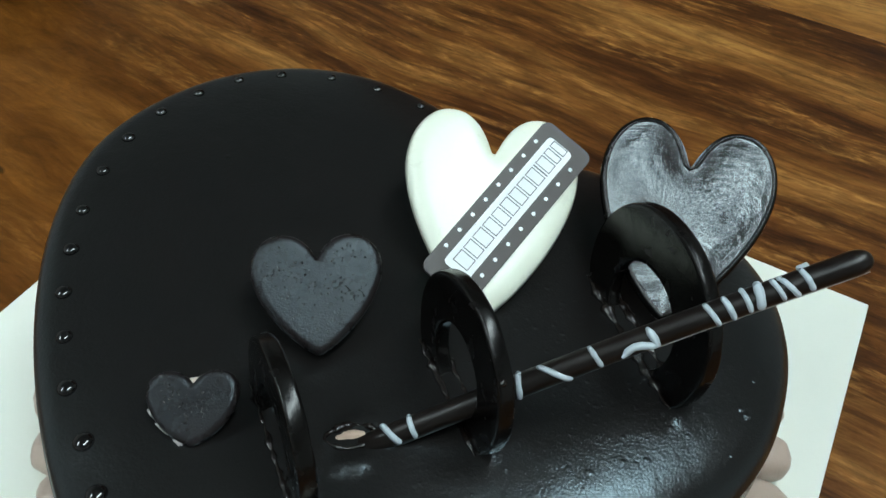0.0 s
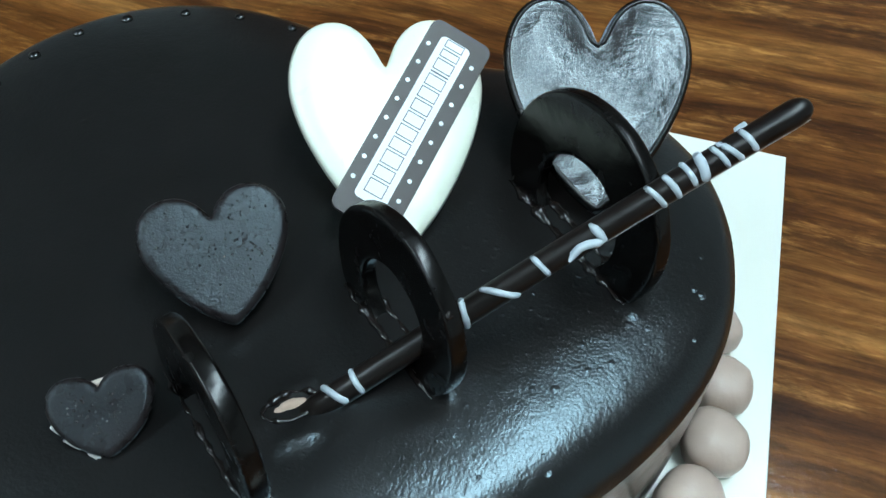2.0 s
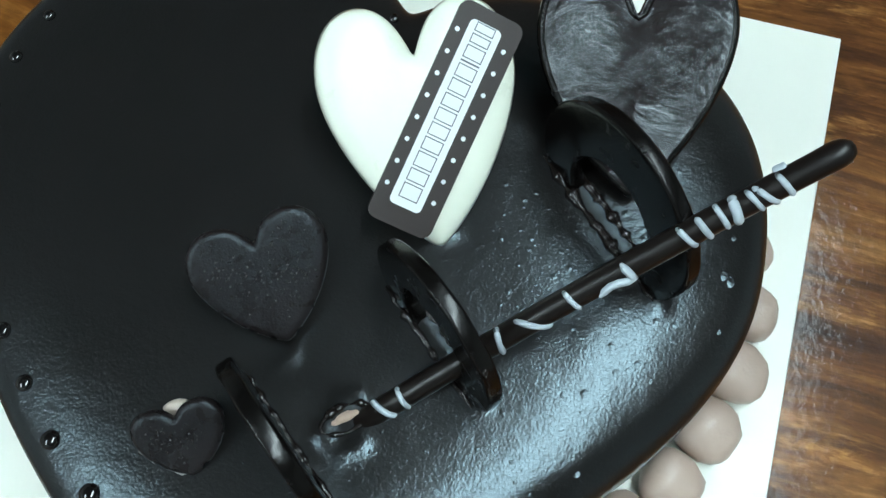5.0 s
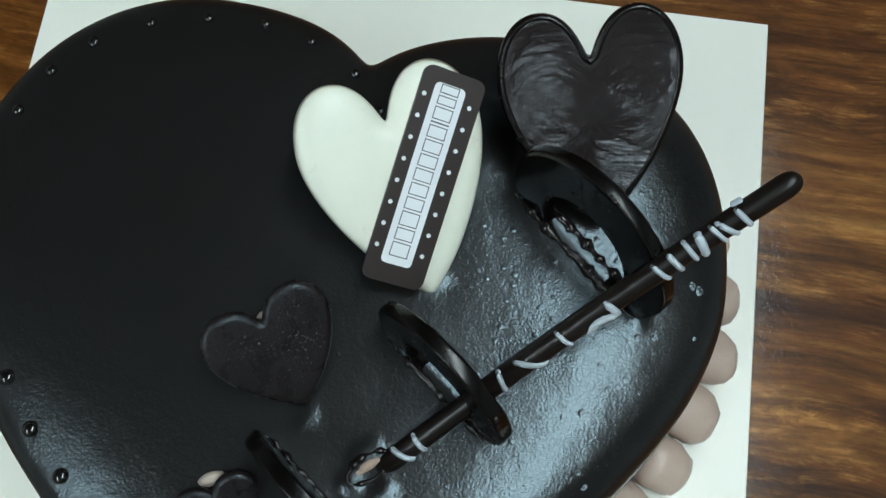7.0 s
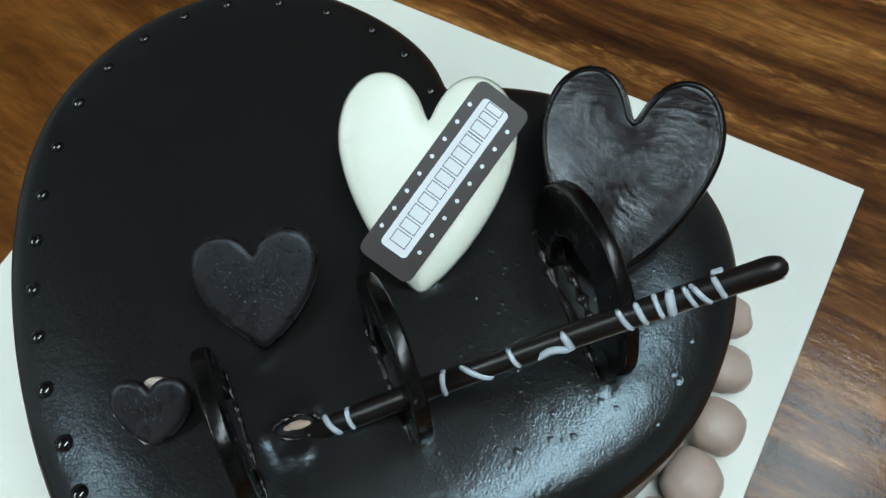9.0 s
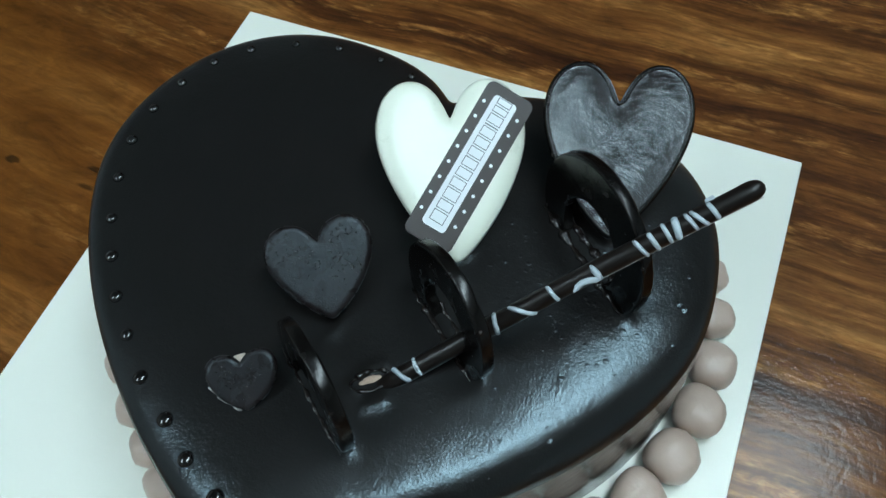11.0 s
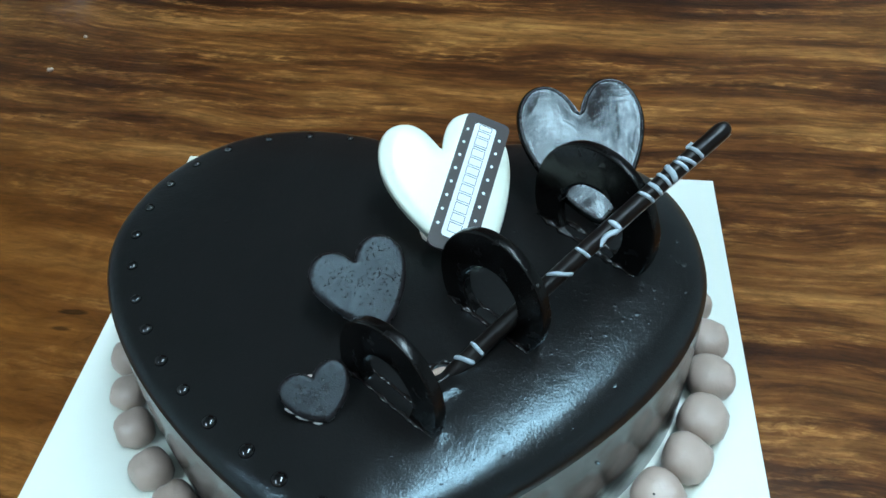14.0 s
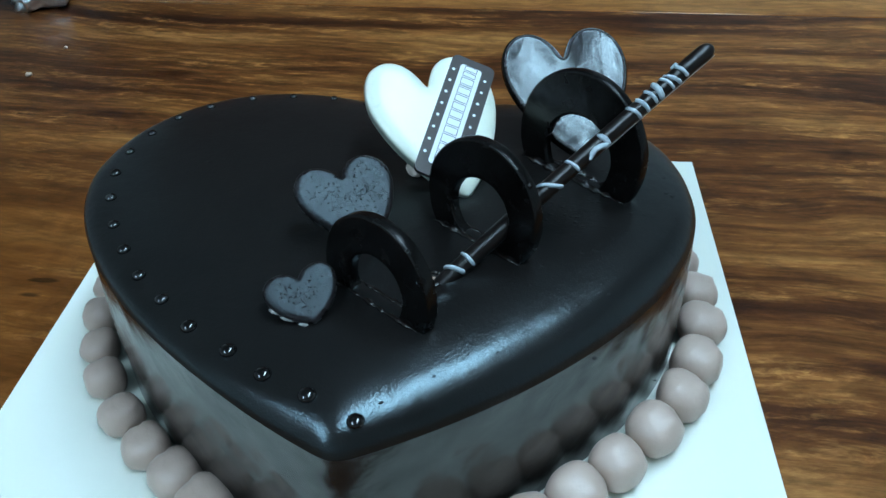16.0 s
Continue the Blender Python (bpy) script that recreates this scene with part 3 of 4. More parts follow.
def plaque_mesh(name, outline, front, back, mat, parent=None, label="", levels=26):
    """A closed heart: front(d) and back(d) give the height at the distance d from the rim."""
    centre = np.array([0.0, 0.08 * outline[:, 1].max()])
    s = np.linspace(0, 1, levels + 1)[1:] ** 0.6
    pts = np.vstack([centre + (outline - centre) * k for k in s])
    d = edge_distance(pts, outline)
    d[-len(outline):] = 0
    n, verts, faces = len(outline), [], []
    dc = float(edge_distance(centre[None], outline)[0])
    for side, prof in ((1, front), (-1, back)):
        o = len(verts)
        verts.append((*centre, side * prof(dc)))
        verts += [(*p, side * prof(q)) for p, q in zip(pts, d)]
        fan = [(o, o + 1 + i, o + 1 + (i + 1) % n) for i in range(n)]
        for r in range(levels - 1):
            a, b = o + 1 + r * n, o + 1 + (r + 1) * n
            fan += [(a + i, b + i, b + (i + 1) % n, a + (i + 1) % n) for i in range(n)]
        faces += fan if side > 0 else [f[::-1] for f in fan]
    a, b = 1 + (levels - 1) * n, 1 + n * levels + 1 + (levels - 1) * n
    faces += [(a + i, b + i, b + (i + 1) % n, a + (i + 1) % n) for i in range(n)]
    return mesh_part(name, verts, faces, mat, parent, label)


def pillow(height, radius, rim=0.0):
    return lambda d: rim + (height - rim) * math.sqrt(max(0, 1 - (1 - min(d, radius) / radius) ** 2))


big_heart = thing("white_heart", "glossy ivory white chocolate heart leaning on the glaze", "chocolate heart", "", pose(0.0235, 0.0310, 0.0830, 27.3, 5.4, 27.6))
plaque_mesh("heart_body", heart_outline(0.0256, 0.0309, 0.51, 0.46, rounds=3), pillow(0.0032, 0.0062), pillow(0.0062, 0.0050), M_WHITE, big_heart)

dark_heart = thing("dark_heart", "large dark chocolate heart with brushed face and raised rim", "chocolate heart", "", pose(0.0720, 0.0571, 0.0846, 29.8, -1.4, 14.5))
rim_line = heart_outline(0.0252, 0.0293, 0.55, 0.47)
plaque_mesh("face", rim_line * 0.965, lambda d: 0.0016 - 0.0009 * (1 - math.exp(-(d / 0.0050) ** 2)), lambda d: 0.0012, M_SWIRL, dark_heart, "brushed glossy face")


def rim_mesh(line, inset, rx, rz, z, mat, parent, label, seg=10):
    tangent = np.roll(line, -1, 0) - np.roll(line, 1, 0)
    nrm = np.stack([tangent[:, 1], -tangent[:, 0]], 1) / np.hypot(*tangent.T)[:, None]
    if (nrm * (line - line.mean(0))).sum() < 0:
        nrm = -nrm
    n, verts, faces = len(line), [], []
    for p, q in zip(line, nrm):
        for k in range(seg):
            a = 2 * math.pi * k / seg
            verts.append((*(p + q * (rx * math.cos(a) - inset)), z + rz * math.sin(a)))
    for i in range(n):
        a, b = i * seg, ((i + 1) % n) * seg
        faces += [(a + k, b + k, b + (k + 1) % seg, a + (k + 1) % seg) for k in range(seg)]
    return mesh_part("rim", verts, faces, mat, parent, label)


rim_mesh(rim_line, 0.0013, 0.0013, 0.0023, -0.0003, M_RING, dark_heart, "raised dark rim")

mid_heart = thing("dark_heart", "medium matt dark chocolate heart with tiny bubbles in its face", "chocolate heart", "matt dark hearts", pose(-0.0012, -0.0185, 0.0816, 30.6, 2.6, 37.1))
plaque_mesh("heart_body", heart_outline(0.0174, 0.0158, 0.57, 0.42), pillow(0.0018, 0.0022, 0.0002), pillow(0.0022, 0.0012, 0.0004), M_PLAQUE, mid_heart)
small_heart = thing("dark_heart", "small matt dark chocolate heart with pale chipped edge", "chocolate heart", "matt dark hearts", pose(-0.0085, -0.0601, 0.0764, 29.5, -3.8, 31.7))
plaque_mesh("heart_body", heart_outline(0.0113, 0.0089, 0.72, 0.38), pillow(0.0016, 0.0019, 0.0002), pillow(0.0020, 0.0012, 0.0004), M_PLAQUE, small_heart)


def bubble_crust(heart, outline, front, count, seed, clusters):
    """Tiny set bubbles on a heart's face, in clusters."""
    rng = random.Random(seed)
    w, h = outline[:, 0].max(), outline[:, 1].max()
    spots = []
    while len(spots) < count:
        cx, cy, spread = rng.choice(clusters)
        x, y = rng.gauss(cx * w, spread * w), rng.gauss(cy * h, spread * h * 0.7)
        d = float(edge_distance(np.array([[x, y]]), outline)[0])
        inside = abs(x) < w * 0.9 and -0.75 * h < y < 0.85 * h - 0.35 * h * max(0, 1 - abs(x) / (0.4 * w)) and abs(x) < w * (1.0 + 0.8 * y / h if y < 0 else 1)
        if inside and d > 0.0006:
            spots.append((x, y, front(d), rng.choice((0.00015, 0.0002, 0.00026, 0.00034))))
    verts, faces, n = [], [], 8
    for x, y, z, r in spots:
        o = len(verts)
        for rr, hh in ((1.0, -0.2), (0.85, 0.14), (0.5, 0.34)):
            verts += [(x + r * rr * math.cos(2 * math.pi * k / n), y + r * rr * math.sin(2 * math.pi * k / n), z + r * hh) for k in range(n)]
        verts.append((x, y, z + r * 0.42))
        for lv in (0, 1):
            a, b = o + lv * n, o + (lv + 1) * n
            faces += [(a + k, a + (k + 1) % n, b + (k + 1) % n, b + k) for k in range(n)]
        faces += [(o + 2 * n + k, o + 2 * n + (k + 1) % n, o + 3 * n) for k in range(n)]
    tagged(mesh_part("bubble_crust", verts, faces, M_CRUST, heart, "tiny glossy set bubbles"), kind="stuff")


bubble_crust(mid_heart, heart_outline(0.0174, 0.0158, 0.57, 0.42), pillow(0.0018, 0.0022, 0.0002), 210, 5, ((0.35, 0.15, 0.10), (0.55, -0.05, 0.10), (-0.15, 0.15, 0.22), (-0.5, 0.35, 0.22), (0.45, 0.6, 0.16), (0.0, -0.2, 0.3)))
bubble_crust(small_heart, heart_outline(0.0113, 0.0089, 0.72, 0.38), pillow(0.0016, 0.0019, 0.0002), 70, 8, ((0.3, 0.2, 0.25), (-0.4, 0.3, 0.25), (0.1, -0.3, 0.3)))


# ---- chocolate rings ----
def ring(c, az, el, r_out, r_in, thick, drop, label):
    n = Vector((math.cos(radians(az)) * math.cos(radians(el)), math.sin(radians(az)) * math.cos(radians(el)), math.sin(radians(el))))
    across = n.cross(Vector((0, 0, 1))).normalized()
    m = Matrix((across, across.cross(n) * -1 if across.cross(n).z < 0 else across.cross(n), n)).transposed().to_4x4()
    m.translation = c
    root = thing("chocolate_ring", label, "chocolate ring", "rings standing in the glaze", m)
    t, b = thick / 2, min(0.0009, thick * 0.26)

    def corner(r, s, a0):
        """A rounded edge: r the rim's radius, s outwards or inwards."""
        return [(r - s * b * (1 - math.sin(a)), t - b * (1 - math.cos(a))) for a in (a0 + (math.pi / 2 - 2 * a0) * k / 4 for k in range(5))]

    half = corner(r_in, -1, 0.0)[::-1] + corner(r_out, 1, 0.0)
    half = half[:5] + [(r_in + b + 0.0004, t), (r_out - b - 0.0004, t)] + half[5:]
    prof = half + [(r, -z) for r, z in half[::-1]]
    seg, verts, faces = 96, [], []
    for k in range(seg):
        a = 2 * math.pi * k / seg
        ca, sa = math.cos(a), math.sin(a)
        for r, z in prof:
            f = (r - r_in) / (r_out - r_in)                    # the hole sits low in the disc
            wob = 1 + 0.010 * noise.noise((ca * 1.8 + c[0] * 90, sa * 1.8, 0)) + 0.004 * noise.noise((ca * 9, sa * 9 + c[0] * 50, z * 300))
            warp = 0.0002 * noise.noise((ca * r * 120, sa * r * 120 + c[1] * 80, 3.0))
            verts.append((r * wob * ca, r * wob * sa - drop * (1 - f), z + warp))
    q = len(prof)
    for k in range(seg):
        a, b2 = k * q, ((k + 1) % seg) * q
        faces += [(a + i, b2 + i, b2 + (i + 1) % q, a + (i + 1) % q) for i in range(q)]
    me = mesh_part("ring_body", verts, faces, M_RING, root).data
    bm = bmesh.new()
    bm.from_mesh(me)
    bmesh.ops.recalc_face_normals(bm, faces=bm.faces[:])
    bm.to_mesh(me)
    bm.free()
    return root


rings = [ring(*q) for q in RINGS]

# ---- chocolate stick ----
ROOT, END = Vector((0.0314, -0.0417, 0.0687)), Vector((0.1178, 0.0364, 0.1153))
STICK_R = 0.0030
axis = (END - ROOT)
length = axis.length
ax = axis.normalized()
side = ax.cross(Vector((0, 0, 1))).normalized()
over = side.cross(ax).normalized()
stick = thing("chocolate_stick", "slanting dark chocolate stick with white drizzle, passed through two rings", "chocolate stick")


def on_stick(s, ang, r):
    """A point s of the way along, at the angle from the top towards the right side."""
    bow = math.sin(math.pi * s)
    return ROOT + ax * (s * length) - over * 0.0008 * bow - side * 0.0014 * bow + (over * math.cos(ang) + side * math.sin(ang)) * r


sv, sf, seg = [], [], 24
stations = [(-0.075, 0.93), (-0.03, 0.97)] + [(k / 30, 1.0) for k in range(29)] + [(0.962, 1.03), (0.973, 1.0), (0.983, 0.90), (0.991, 0.73), (0.997, 0.46), (1.0, 0.05)]
for s, k in stations:
    sv += [on_stick(s, 2 * math.pi * i / seg, STICK_R * k) for i in range(seg)]
for r in range(len(stations) - 1):
    sf += [(r * seg + i, (r + 1) * seg + i, (r + 1) * seg + (i + 1) % seg, r * seg + (i + 1) % seg) for i in range(seg)]
sf += [tuple(range(seg)), tuple((len(stations) - 1) * seg + i for i in range(seg))]
mesh_part("stick_body", sv, sf, M_STICK, stick)


def tube(points, radius, seg=8):
    verts, faces = [], []
    pts = [Vector(p) for p in points]
    for i, p in enumerate(pts):
        d = (pts[min(i + 1, len(pts) - 1)] - pts[max(i - 1, 0)]).normalized()
        u = d.orthogonal().normalized()
        u = (side - d * side.dot(d)).normalized() if abs(d.dot(side)) < 0.9 else (over - d * over.dot(d)).normalized()
        v = d.cross(u)
        f = i / (len(pts) - 1)
        k = radius * math.sqrt(1 - (1 - min(1.0, 0.08 + 7 * min(f, 1 - f))) ** 2) * (1 + 0.14 * noise.noise((p.x * 900, p.y * 900, p.z * 900)))
        verts += [p + (u * math.cos(2 * math.pi * j / seg) + v * math.sin(2 * math.pi * j / seg)) * k for j in range(seg)]
    for r in range(len(pts) - 1):
        faces += [(r * seg + i, (r + 1) * seg + i, (r + 1) * seg + (i + 1) % seg, r * seg + (i + 1) % seg) for i in range(seg)]
    faces += [tuple(range(seg)), tuple((len(pts) - 1) * seg + i for i in range(seg))]
    return verts, faces


def drizzle(s0, s1, a0, a1, radius):
    pts = []
    for k in range(15):
        f = k / 14
        a = radians(a0 + (a1 - a0) * f)
        pts.append(on_stick(s0 + (s1 - s0) * f, a, STICK_R))
    mesh_part("drizzle", *tube(pts, radius * 0.9), M_DRIZZLE, stick, "white chocolate drizzle")


for row in ((0.025, 0.055, -60, 85, 0.00095), (0.085, 0.086, -50, 90, 0.00080), (0.316, 0.300, -50, 105, 0.00085), (0.352, 0.408, -30, 105, 0.00085), (0.458, 0.469, -35, 95, 0.00075),
            (0.686, 0.701, -35, 110, 0.00080), (0.723, 0.730, -35, 110, 0.00085), (0.760, 0.762, -55, 95, 0.00075), (0.791, 0.780, -45, 95, 0.00125), (0.815, 0.826, -40, 95, 0.00070),
            (0.828, 0.853, -35, 100, 0.00080), (0.871, 0.879, -40, 90, 0.00080), (0.870, 0.893, -78, -62, 0.00120)):
    drizzle(*row)

# one thick looping trail
HOOK = ((0.573, -14), (0.575, 15), (0.578, 45), (0.580, 76), (0.568, 76), (0.552, 58), (0.537, 52), (0.522, 62), (0.510, 84))
mesh_part("drizzle", *tube([on_stick(q, radians(a), STICK_R + 0.0001) for q, a in HOOK], 0.00100), M_DRIZZLE, stick, "looping white chocolate drizzle")

# ---- printed label ----
u = Vector((0.168, 0.935, 0.312)).normalized()
v = Vector((0.92, -0.08, -0.38))
v = (v - u * v.dot(u)).normalized()
w = v.cross(u).normalized()
lab = Matrix((v, u, w)).transposed().to_4x4()
lab.translation = Vector((0.0290, 0.0328, 0.0871))
label = thing("label_plate", "dark chocolate label plate with white panel, on the white heart", "label", "", lab)


def rounded(wd, ht, r, z0, z1, seg=5, shift=(0.0, 0.0)):
    bm = bmesh.new()
    pts = []
    for cx, cy, a0 in ((wd / 2 - r, ht / 2 - r, 0), (-wd / 2 + r, ht / 2 - r, 90), (-wd / 2 + r, -ht / 2 + r, 180), (wd / 2 - r, -ht / 2 + r, 270)):
        pts += [(cx + r * math.cos(radians(a0 + 90 * k / seg)), cy + r * math.sin(radians(a0 + 90 * k / seg))) for k in range(seg + 1)]
    f = bm.faces.new([bm.verts.new((x + shift[0], y + shift[1], z0)) for x, y in pts])
    top = bmesh.ops.extrude_face_region(bm, geom=[f])
    bmesh.ops.translate(bm, vec=(0, 0, z1 - z0), verts=[e for e in top["geom"] if isinstance(e, bmesh.types.BMVert)])
    bmesh.ops.recalc_face_normals(bm, faces=bm.faces[:])
    return bm


part("plate", rounded(0.0175, 0.0590, 0.0026, -0.0014, 0.0, shift=(0.00045, -0.0008)), M_LABEL, label, flat=True)
panel = part("panel", rounded(0.0087, 0.0500, 0.0014, 0.0, 0.00012), M_PANEL, label, "white printed panel", True)
for sx in (-1, 1):
    for k in range(8):
        bm = bmesh.new()
        bmesh.ops.create_cone(bm, cap_ends=True, segments=14, radius1=0.00062, radius2=0.00058, depth=0.00014)
        bmesh.ops.translate(bm, vec=(sx * 0.0065, (k - 3.5) * 0.00596, 0.00007), verts=bm.verts)
        part("dot", bm, M_PANEL, label, "small white printed dot", True)
# illegible lettering: plain thin bars
pos = -0.0228
for kind in "owowwwwwwnwhh":
    wd = {"o": 0.0040, "w": 0.0034, "n": 0.0004, "h": 0.0024}[kind]
    tall, thin = 0.0052, 0.00026
    for x0, x1, y0, y1 in ((-tall / 2, tall / 2, 0, thin), (-tall / 2, tall / 2, wd - thin, wd), (-tall / 2, -tall / 2 + thin, 0, wd), (tall / 2 - thin, tall / 2, 0, wd)):
        part("print_bar", box_bm(x0, pos + y0, 0.00012, x1, pos + y1, 0.0002), M_INK, panel, flat=True)
    pos += wd + 0.0006


# pale seam along the underside of the stick
mesh_part("seam", *tube([on_stick(0.56 + 0.425 * k / 20, radians(118), STICK_R - 0.00005) for k in range(21)], 0.00028, 6), M_CHIP, stick, "pale seam")


# ---- small details on the cake ----
def on_top(x, y):
    d = float(edge_distance(np.array([[x, y]]), OUTLINE)[0])
    return float(top_z(np.array(x), np.array(y), d))


def lump(name, centre, size, turn, mat, parent=None, label="", rough=0.12, seed=0.0, sub=3):
    bm = bmesh.new()
    bmesh.ops.create_icosphere(bm, subdivisions=sub, radius=1.0)
    rz = Matrix.Rotation(radians(turn), 3, "Z")
    for v in bm.verts:
        k = 1 + rough * noise.noise(v.co * 2.2 + Vector((seed, seed * 2, 0))) * 2
        v.co = rz @ Vector((v.co.x * size[0] * k, v.co.y * size[1] * k, v.co.z * size[2] * k)) + Vector(centre)
    return part(name, bm, mat, parent, label)


# the stick has torn the glaze at its foot: pale crumb shows in the slit
lump("exposed_crumb", (0.0258, -0.0437, on_top(0.0258, -0.0437) - 0.0004), (0.0042, 0.0013, 0.0012), 43, M_CRUMB, cake, "pale crumb showing through torn glaze", 0.16, 3.0)


def ragged_lip(points, r, seed, wander=0.0006, closed=False):
    """Glaze dragged up in a ragged, shining lip along a line."""
    pts = resample(np.array(points), 60) if closed else np.array([np.array(points[0]) + (np.array(points[1]) - np.array(points[0])) * k / 48 for k in range(49)])
    n, verts, faces, seg = len(pts), [], [], 8
    for k, p in enumerate(pts):
        d = pts[(k + 1) % n] - pts[k - 1] if closed or 0 < k < n - 1 else pts[min(k + 1, n - 1)] - pts[max(k - 1, 0)]
        across = np.array([d[1], -d[0]]) / np.hypot(*d)
        f = k / (n - 1)
        q = r * max(0.15, 0.6 + 0.9 * noise.noise((p[0] * 420 + seed * 5, p[1] * 420, seed))) * (1 if closed else min(1, 0.2 + 6 * min(f, 1 - f)))
        x, y = p + across * wander * noise.noise((p[0] * 500 + seed, p[1] * 500, 0.0))
        z = on_top(x, y)
        verts += [(x + across[0] * q * math.cos(2 * math.pi * j / seg), y + across[1] * q * math.cos(2 * math.pi * j / seg), z + 0.8 * q * math.sin(2 * math.pi * j / seg)) for j in range(seg)]
    for k in range(n if closed else n - 1):
        a, b = k * seg, ((k + 1) % n) * seg
        faces += [(a + j, b + j, b + (j + 1) % seg, a + (j + 1) % seg) for j in range(seg)]
    mesh_part("torn_lip", verts, faces, M_LIP, cake, "ragged glossy lip of dragged glaze")


for k, row in enumerate(RINGS):
    mid, way, half = ring_foot(row)
    t = np.array((-way[1], way[0]))
    for sgn in (1, -1):
        m = mid + way * (row[5] / 2 + 0.0004) * sgn
        ragged_lip((m - t * half, m + t * half), (0.0019, 0.0013, 0.0011)[k], 1.7 + k * 2.3 + sgn)
oval = [(0.0262 + 0.0064 * math.cos(a) * 0.731 - 0.0031 * math.sin(a) * 0.682, -0.0440 + 0.0064 * math.cos(a) * 0.682 + 0.0031 * math.sin(a) * 0.731) for a in (2 * math.pi * k / 40 for k in range(40))]
ragged_lip(oval, 0.0010, 4.4, 0.0003, True)

lump("nick", (RINGS[1][3] * math.cos(radians(140)), RINGS[1][3] * math.sin(radians(140)), 0.0008), (0.0010, 0.0007, 0.0010), 50, M_LIP, rings[1], "chipped nick in the rim", 0.3, 2.0, 2)
# dabs of cream that hold the hearts
tagged(lump("cream_dab", (-0.0140, -0.0532, on_top(-0.0140, -0.0532) + 0.0010), (0.0034, 0.0018, 0.0030), 30, M_DAB, None, "", 0.08, 5.0), "pale cream dab behind the small dark heart", "cream dab", "cream dabs")
tagged(lump("cream_dab", (-0.0080, -0.0094, on_top(-0.0080, -0.0094) + 0.0045), (0.0022, 0.0018, 0.0046), 30, M_DAB, None, "", 0.08, 7.0), "pale cream dab behind the medium dark heart", "cream dab", "cream dabs")
tagged(lump("cream_dab", (0.0140, 0.0205, on_top(0.0140, 0.0205) + 0.0016), (0.0046, 0.0026, 0.0022), 120, M_DAB, None, "", 0.08, 2.0), "pale cream dab under the white chocolate heart", "cream dab", "cream dabs")
# chips along the edge of the small heart
for k, (fx, fy, ln) in enumerate(((-0.0100, -0.0012, 0.0016), (-0.0072, -0.0048, 0.0022), (-0.0034, -0.0082, 0.0015))):
    lump("chip", (fx, fy, -0.0006), (ln * 1.05, 0.0005, 0.0006), -48 + 8 * k, M_CHIP, small_heart, "pale chipped edge", 0.25, k * 3.1, 2)


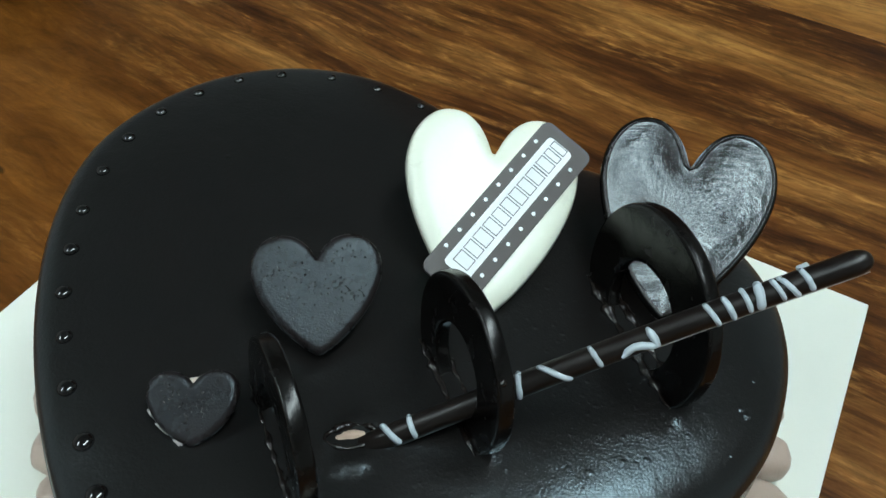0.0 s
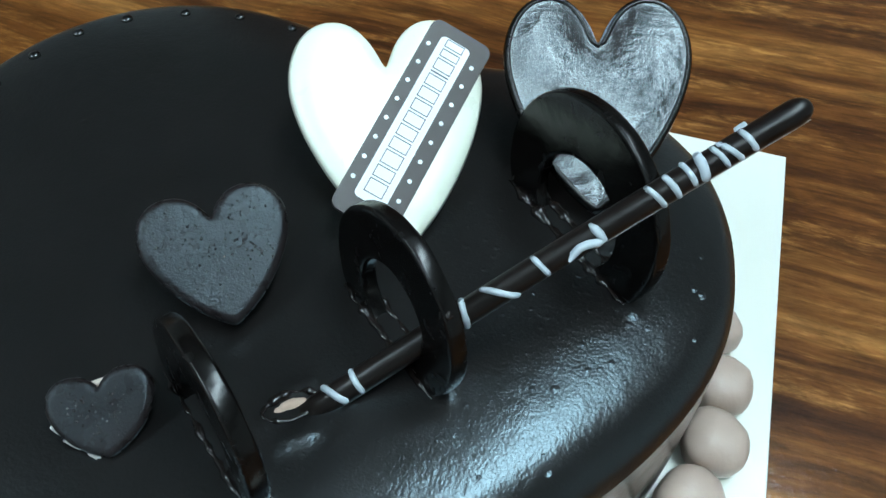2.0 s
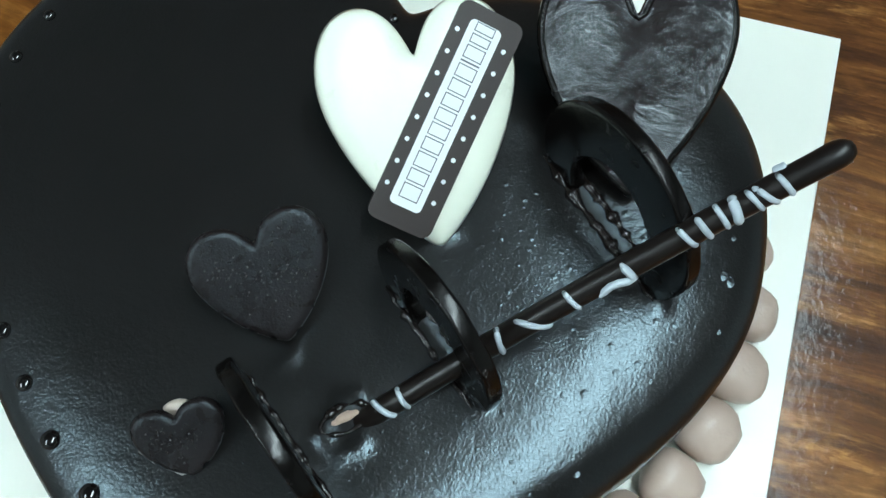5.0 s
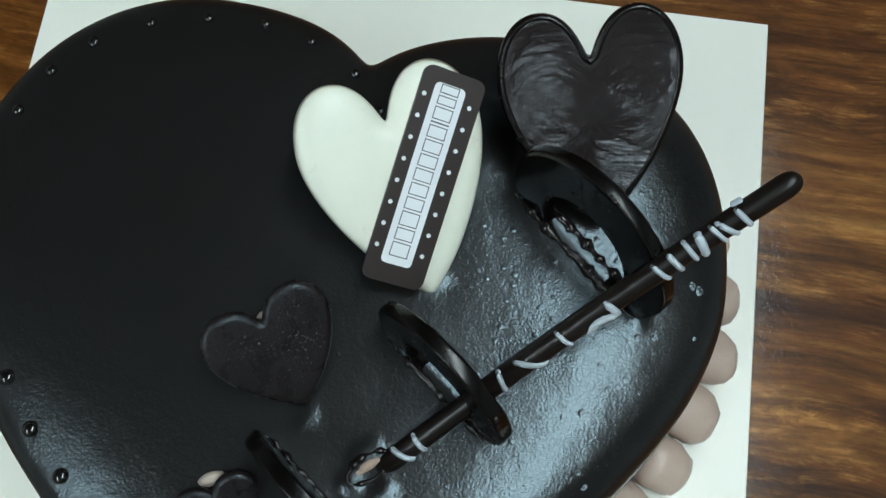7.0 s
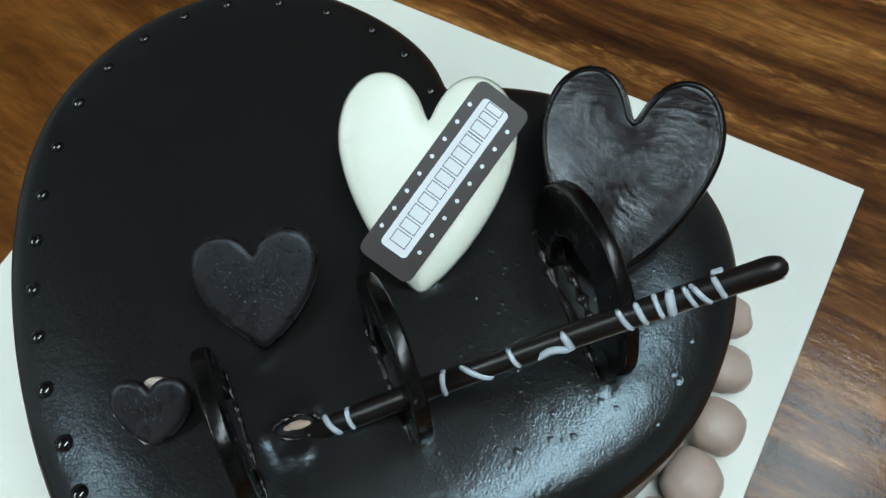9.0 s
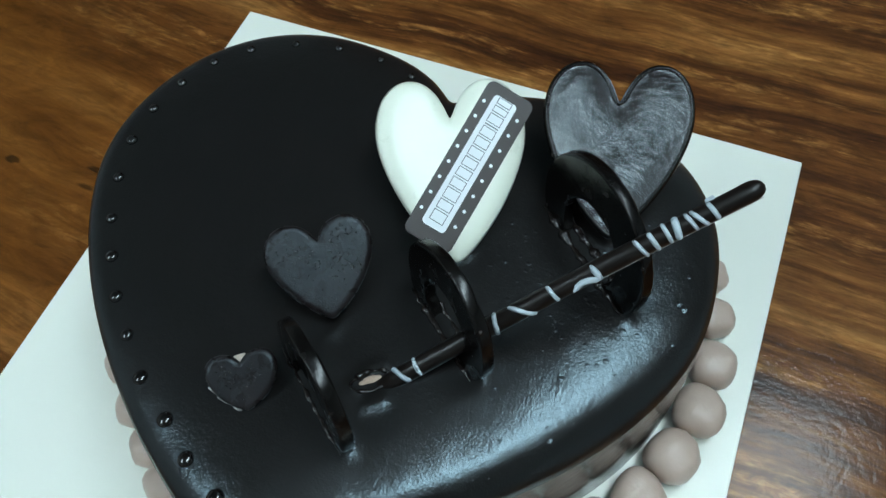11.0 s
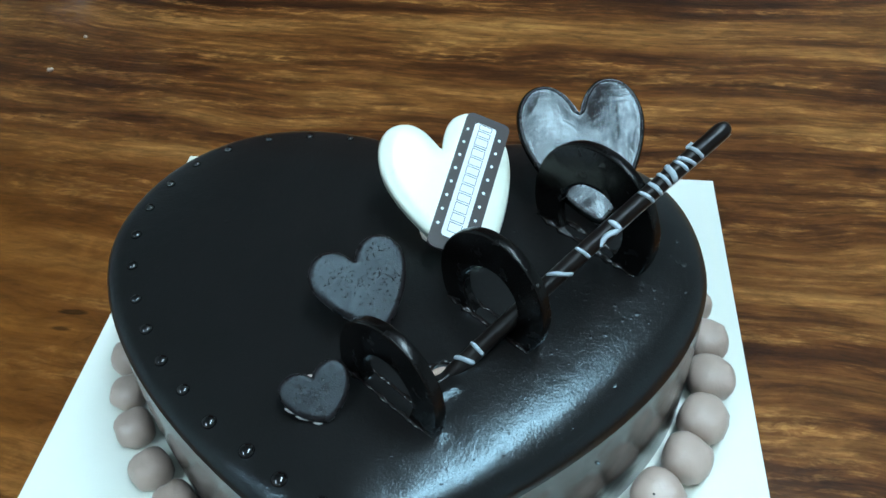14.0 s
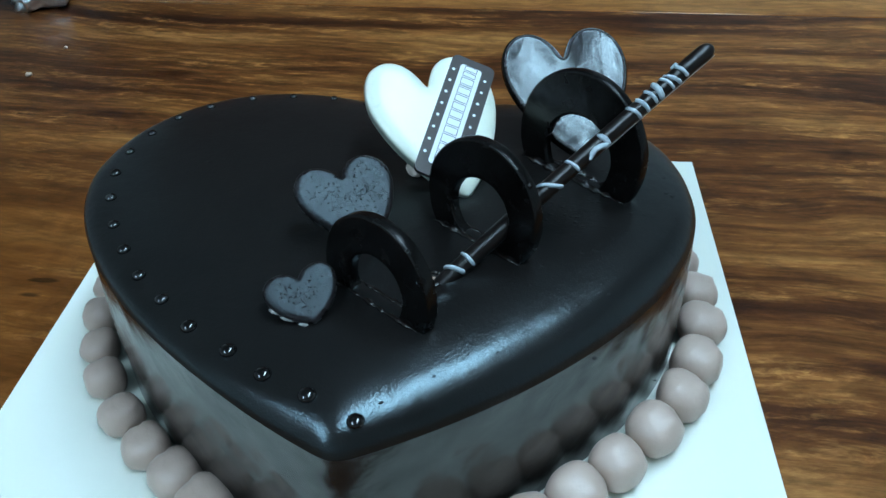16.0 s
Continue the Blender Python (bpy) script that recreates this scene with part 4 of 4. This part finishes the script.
def bubbles():
    """Small blisters in the glaze, most of them on the right half."""
    rng = random.Random(11)
    verts, faces = [], []
    spots = [(0.091, -0.010, 0.0008), (0.093, 0.002, 0.0007), (0.065, -0.002, 0.0006), (0.107, 0.019, 0.0007), (0.080, -0.021, 0.0008), (0.109, 0.018, 0.0008),
             (0.057, 0.011, 0.0006), (0.057, 0.014, 0.0006), (0.055, 0.027, 0.0006), (-0.065, 0.020, 0.0008), (-0.030, 0.010, 0.0006), (-0.022, 0.004, 0.0007)]
    while len(spots) < 120:
        x, y = rng.gauss(0.070, 0.019), rng.gauss(0.006, 0.020)
        if float(edge_distance(np.array([[x, y]]), OUTLINE)[0]) > 0.006 and -0.06 < y < 0.05 and 0.03 < x < 0.114:
            spots.append((x, y, rng.choice((0.00024, 0.0003, 0.00038, 0.0005, 0.0006))))
    while len(spots) < 190:
        x, y = rng.gauss(0.040, 0.024), rng.gauss(-0.052, 0.020)
        if float(edge_distance(np.array([[x, y]]), OUTLINE)[0]) > 0.005 and y < 0.0 and x + 0.9 * y < 0.045 and x > 0.0:
            spots.append((x, y, rng.choice((0.0002, 0.00025, 0.0003, 0.0004))))
    for x, y, r in spots:
        o, z, n = len(verts), on_top(x, y), 12
        sq = rng.uniform(0.7, 1.0)
        for rr, h in ((2.1, -0.03), (1.4, 0.03), (0.9, 0.09), (0.45, 0.16)):
            verts += [(x + r * rr * math.cos(2 * math.pi * k / n), y + sq * r * rr * math.sin(2 * math.pi * k / n), z + r * h) for k in range(n)]
        verts.append((x, y, z + r * 0.19))
        for lv in (0, 1, 2):
            a, b = o + lv * n, o + (lv + 1) * n
            faces += [(a + k, a + (k + 1) % n, b + (k + 1) % n, b + k) for k in range(n)]
        faces += [(o + 3 * n + k, o + 3 * n + (k + 1) % n, o + 4 * n) for k in range(n)]
    tagged(mesh_part("blistering", verts, faces, M_GLAZE, cake, "tiny blisters in the glaze"), kind="stuff")


bubbles()

# ---- on the table ----
M_FOIL, tree, bsdf = material("silver_foil")
bsdf.inputs["Metallic"].default_value = 1.0
bsdf.inputs["Roughness"].default_value = 0.28
fv = coords(tree)
tree.links.new(ramp(tree, noise_tex(tree, fv, 120, 4), [(0.3, (0.62, 0.64, 0.66)), (0.7, (0.86, 0.88, 0.9))]), bsdf.inputs["Base Color"])
bump(tree, bsdf, noise_tex(tree, fv, 160, 4), 0.5, 0.003)
tagged(lump("foil_ball", (-0.308, 0.338, 0.0125), (0.024, 0.020, 0.0135), 20, M_FOIL, None, "", 0.34, 9.0, 4), "crumpled ball of silver foil on the table", "foil")

M_DISH = chocolate("dark_stoneware", (0.055, 0.053, 0.050), 0.3, [(60, 0.1, 0.001)], vary=0.15)


def dish(x, y, r):
    prof = [(0.0, 0.0), (0.55 * r, 0.0), (0.62 * r, 0.003), (0.92 * r, 0.020), (r, 0.026), (r * 0.985, 0.0275), (r * 0.95, 0.026), (0.86 * r, 0.019), (0.55 * r, 0.006), (0.0, 0.005)]
    seg, verts, faces = 48, [], []
    for k in range(seg):
        a = 2 * math.pi * k / seg
        verts += [(x + q * math.cos(a), y + q * math.sin(a), z) for q, z in prof]
    n = len(prof)
    for k in range(seg):
        a, b = k * n, ((k + 1) % seg) * n
        faces += [(a + i, b + i, b + i + 1, a + i + 1) for i in range(n - 1)]
    return mesh_part("dish", verts, faces, M_DISH)


tagged(dish(-0.336, 0.127, 0.045), "small dark grey dish on the table", "dish")
for x, y, r in ((-0.2605, 0.2190, 0.0020), (-0.2550, 0.2600, 0.0013)):
    tagged(lump("crumb", (x, y, r * 0.6), (r, r * 0.8, r * 0.7), 30, M_CRUMB, None, "", 0.3, r * 900, 2), "tiny pale crumb on the table", "crumb", "crumbs on the table")
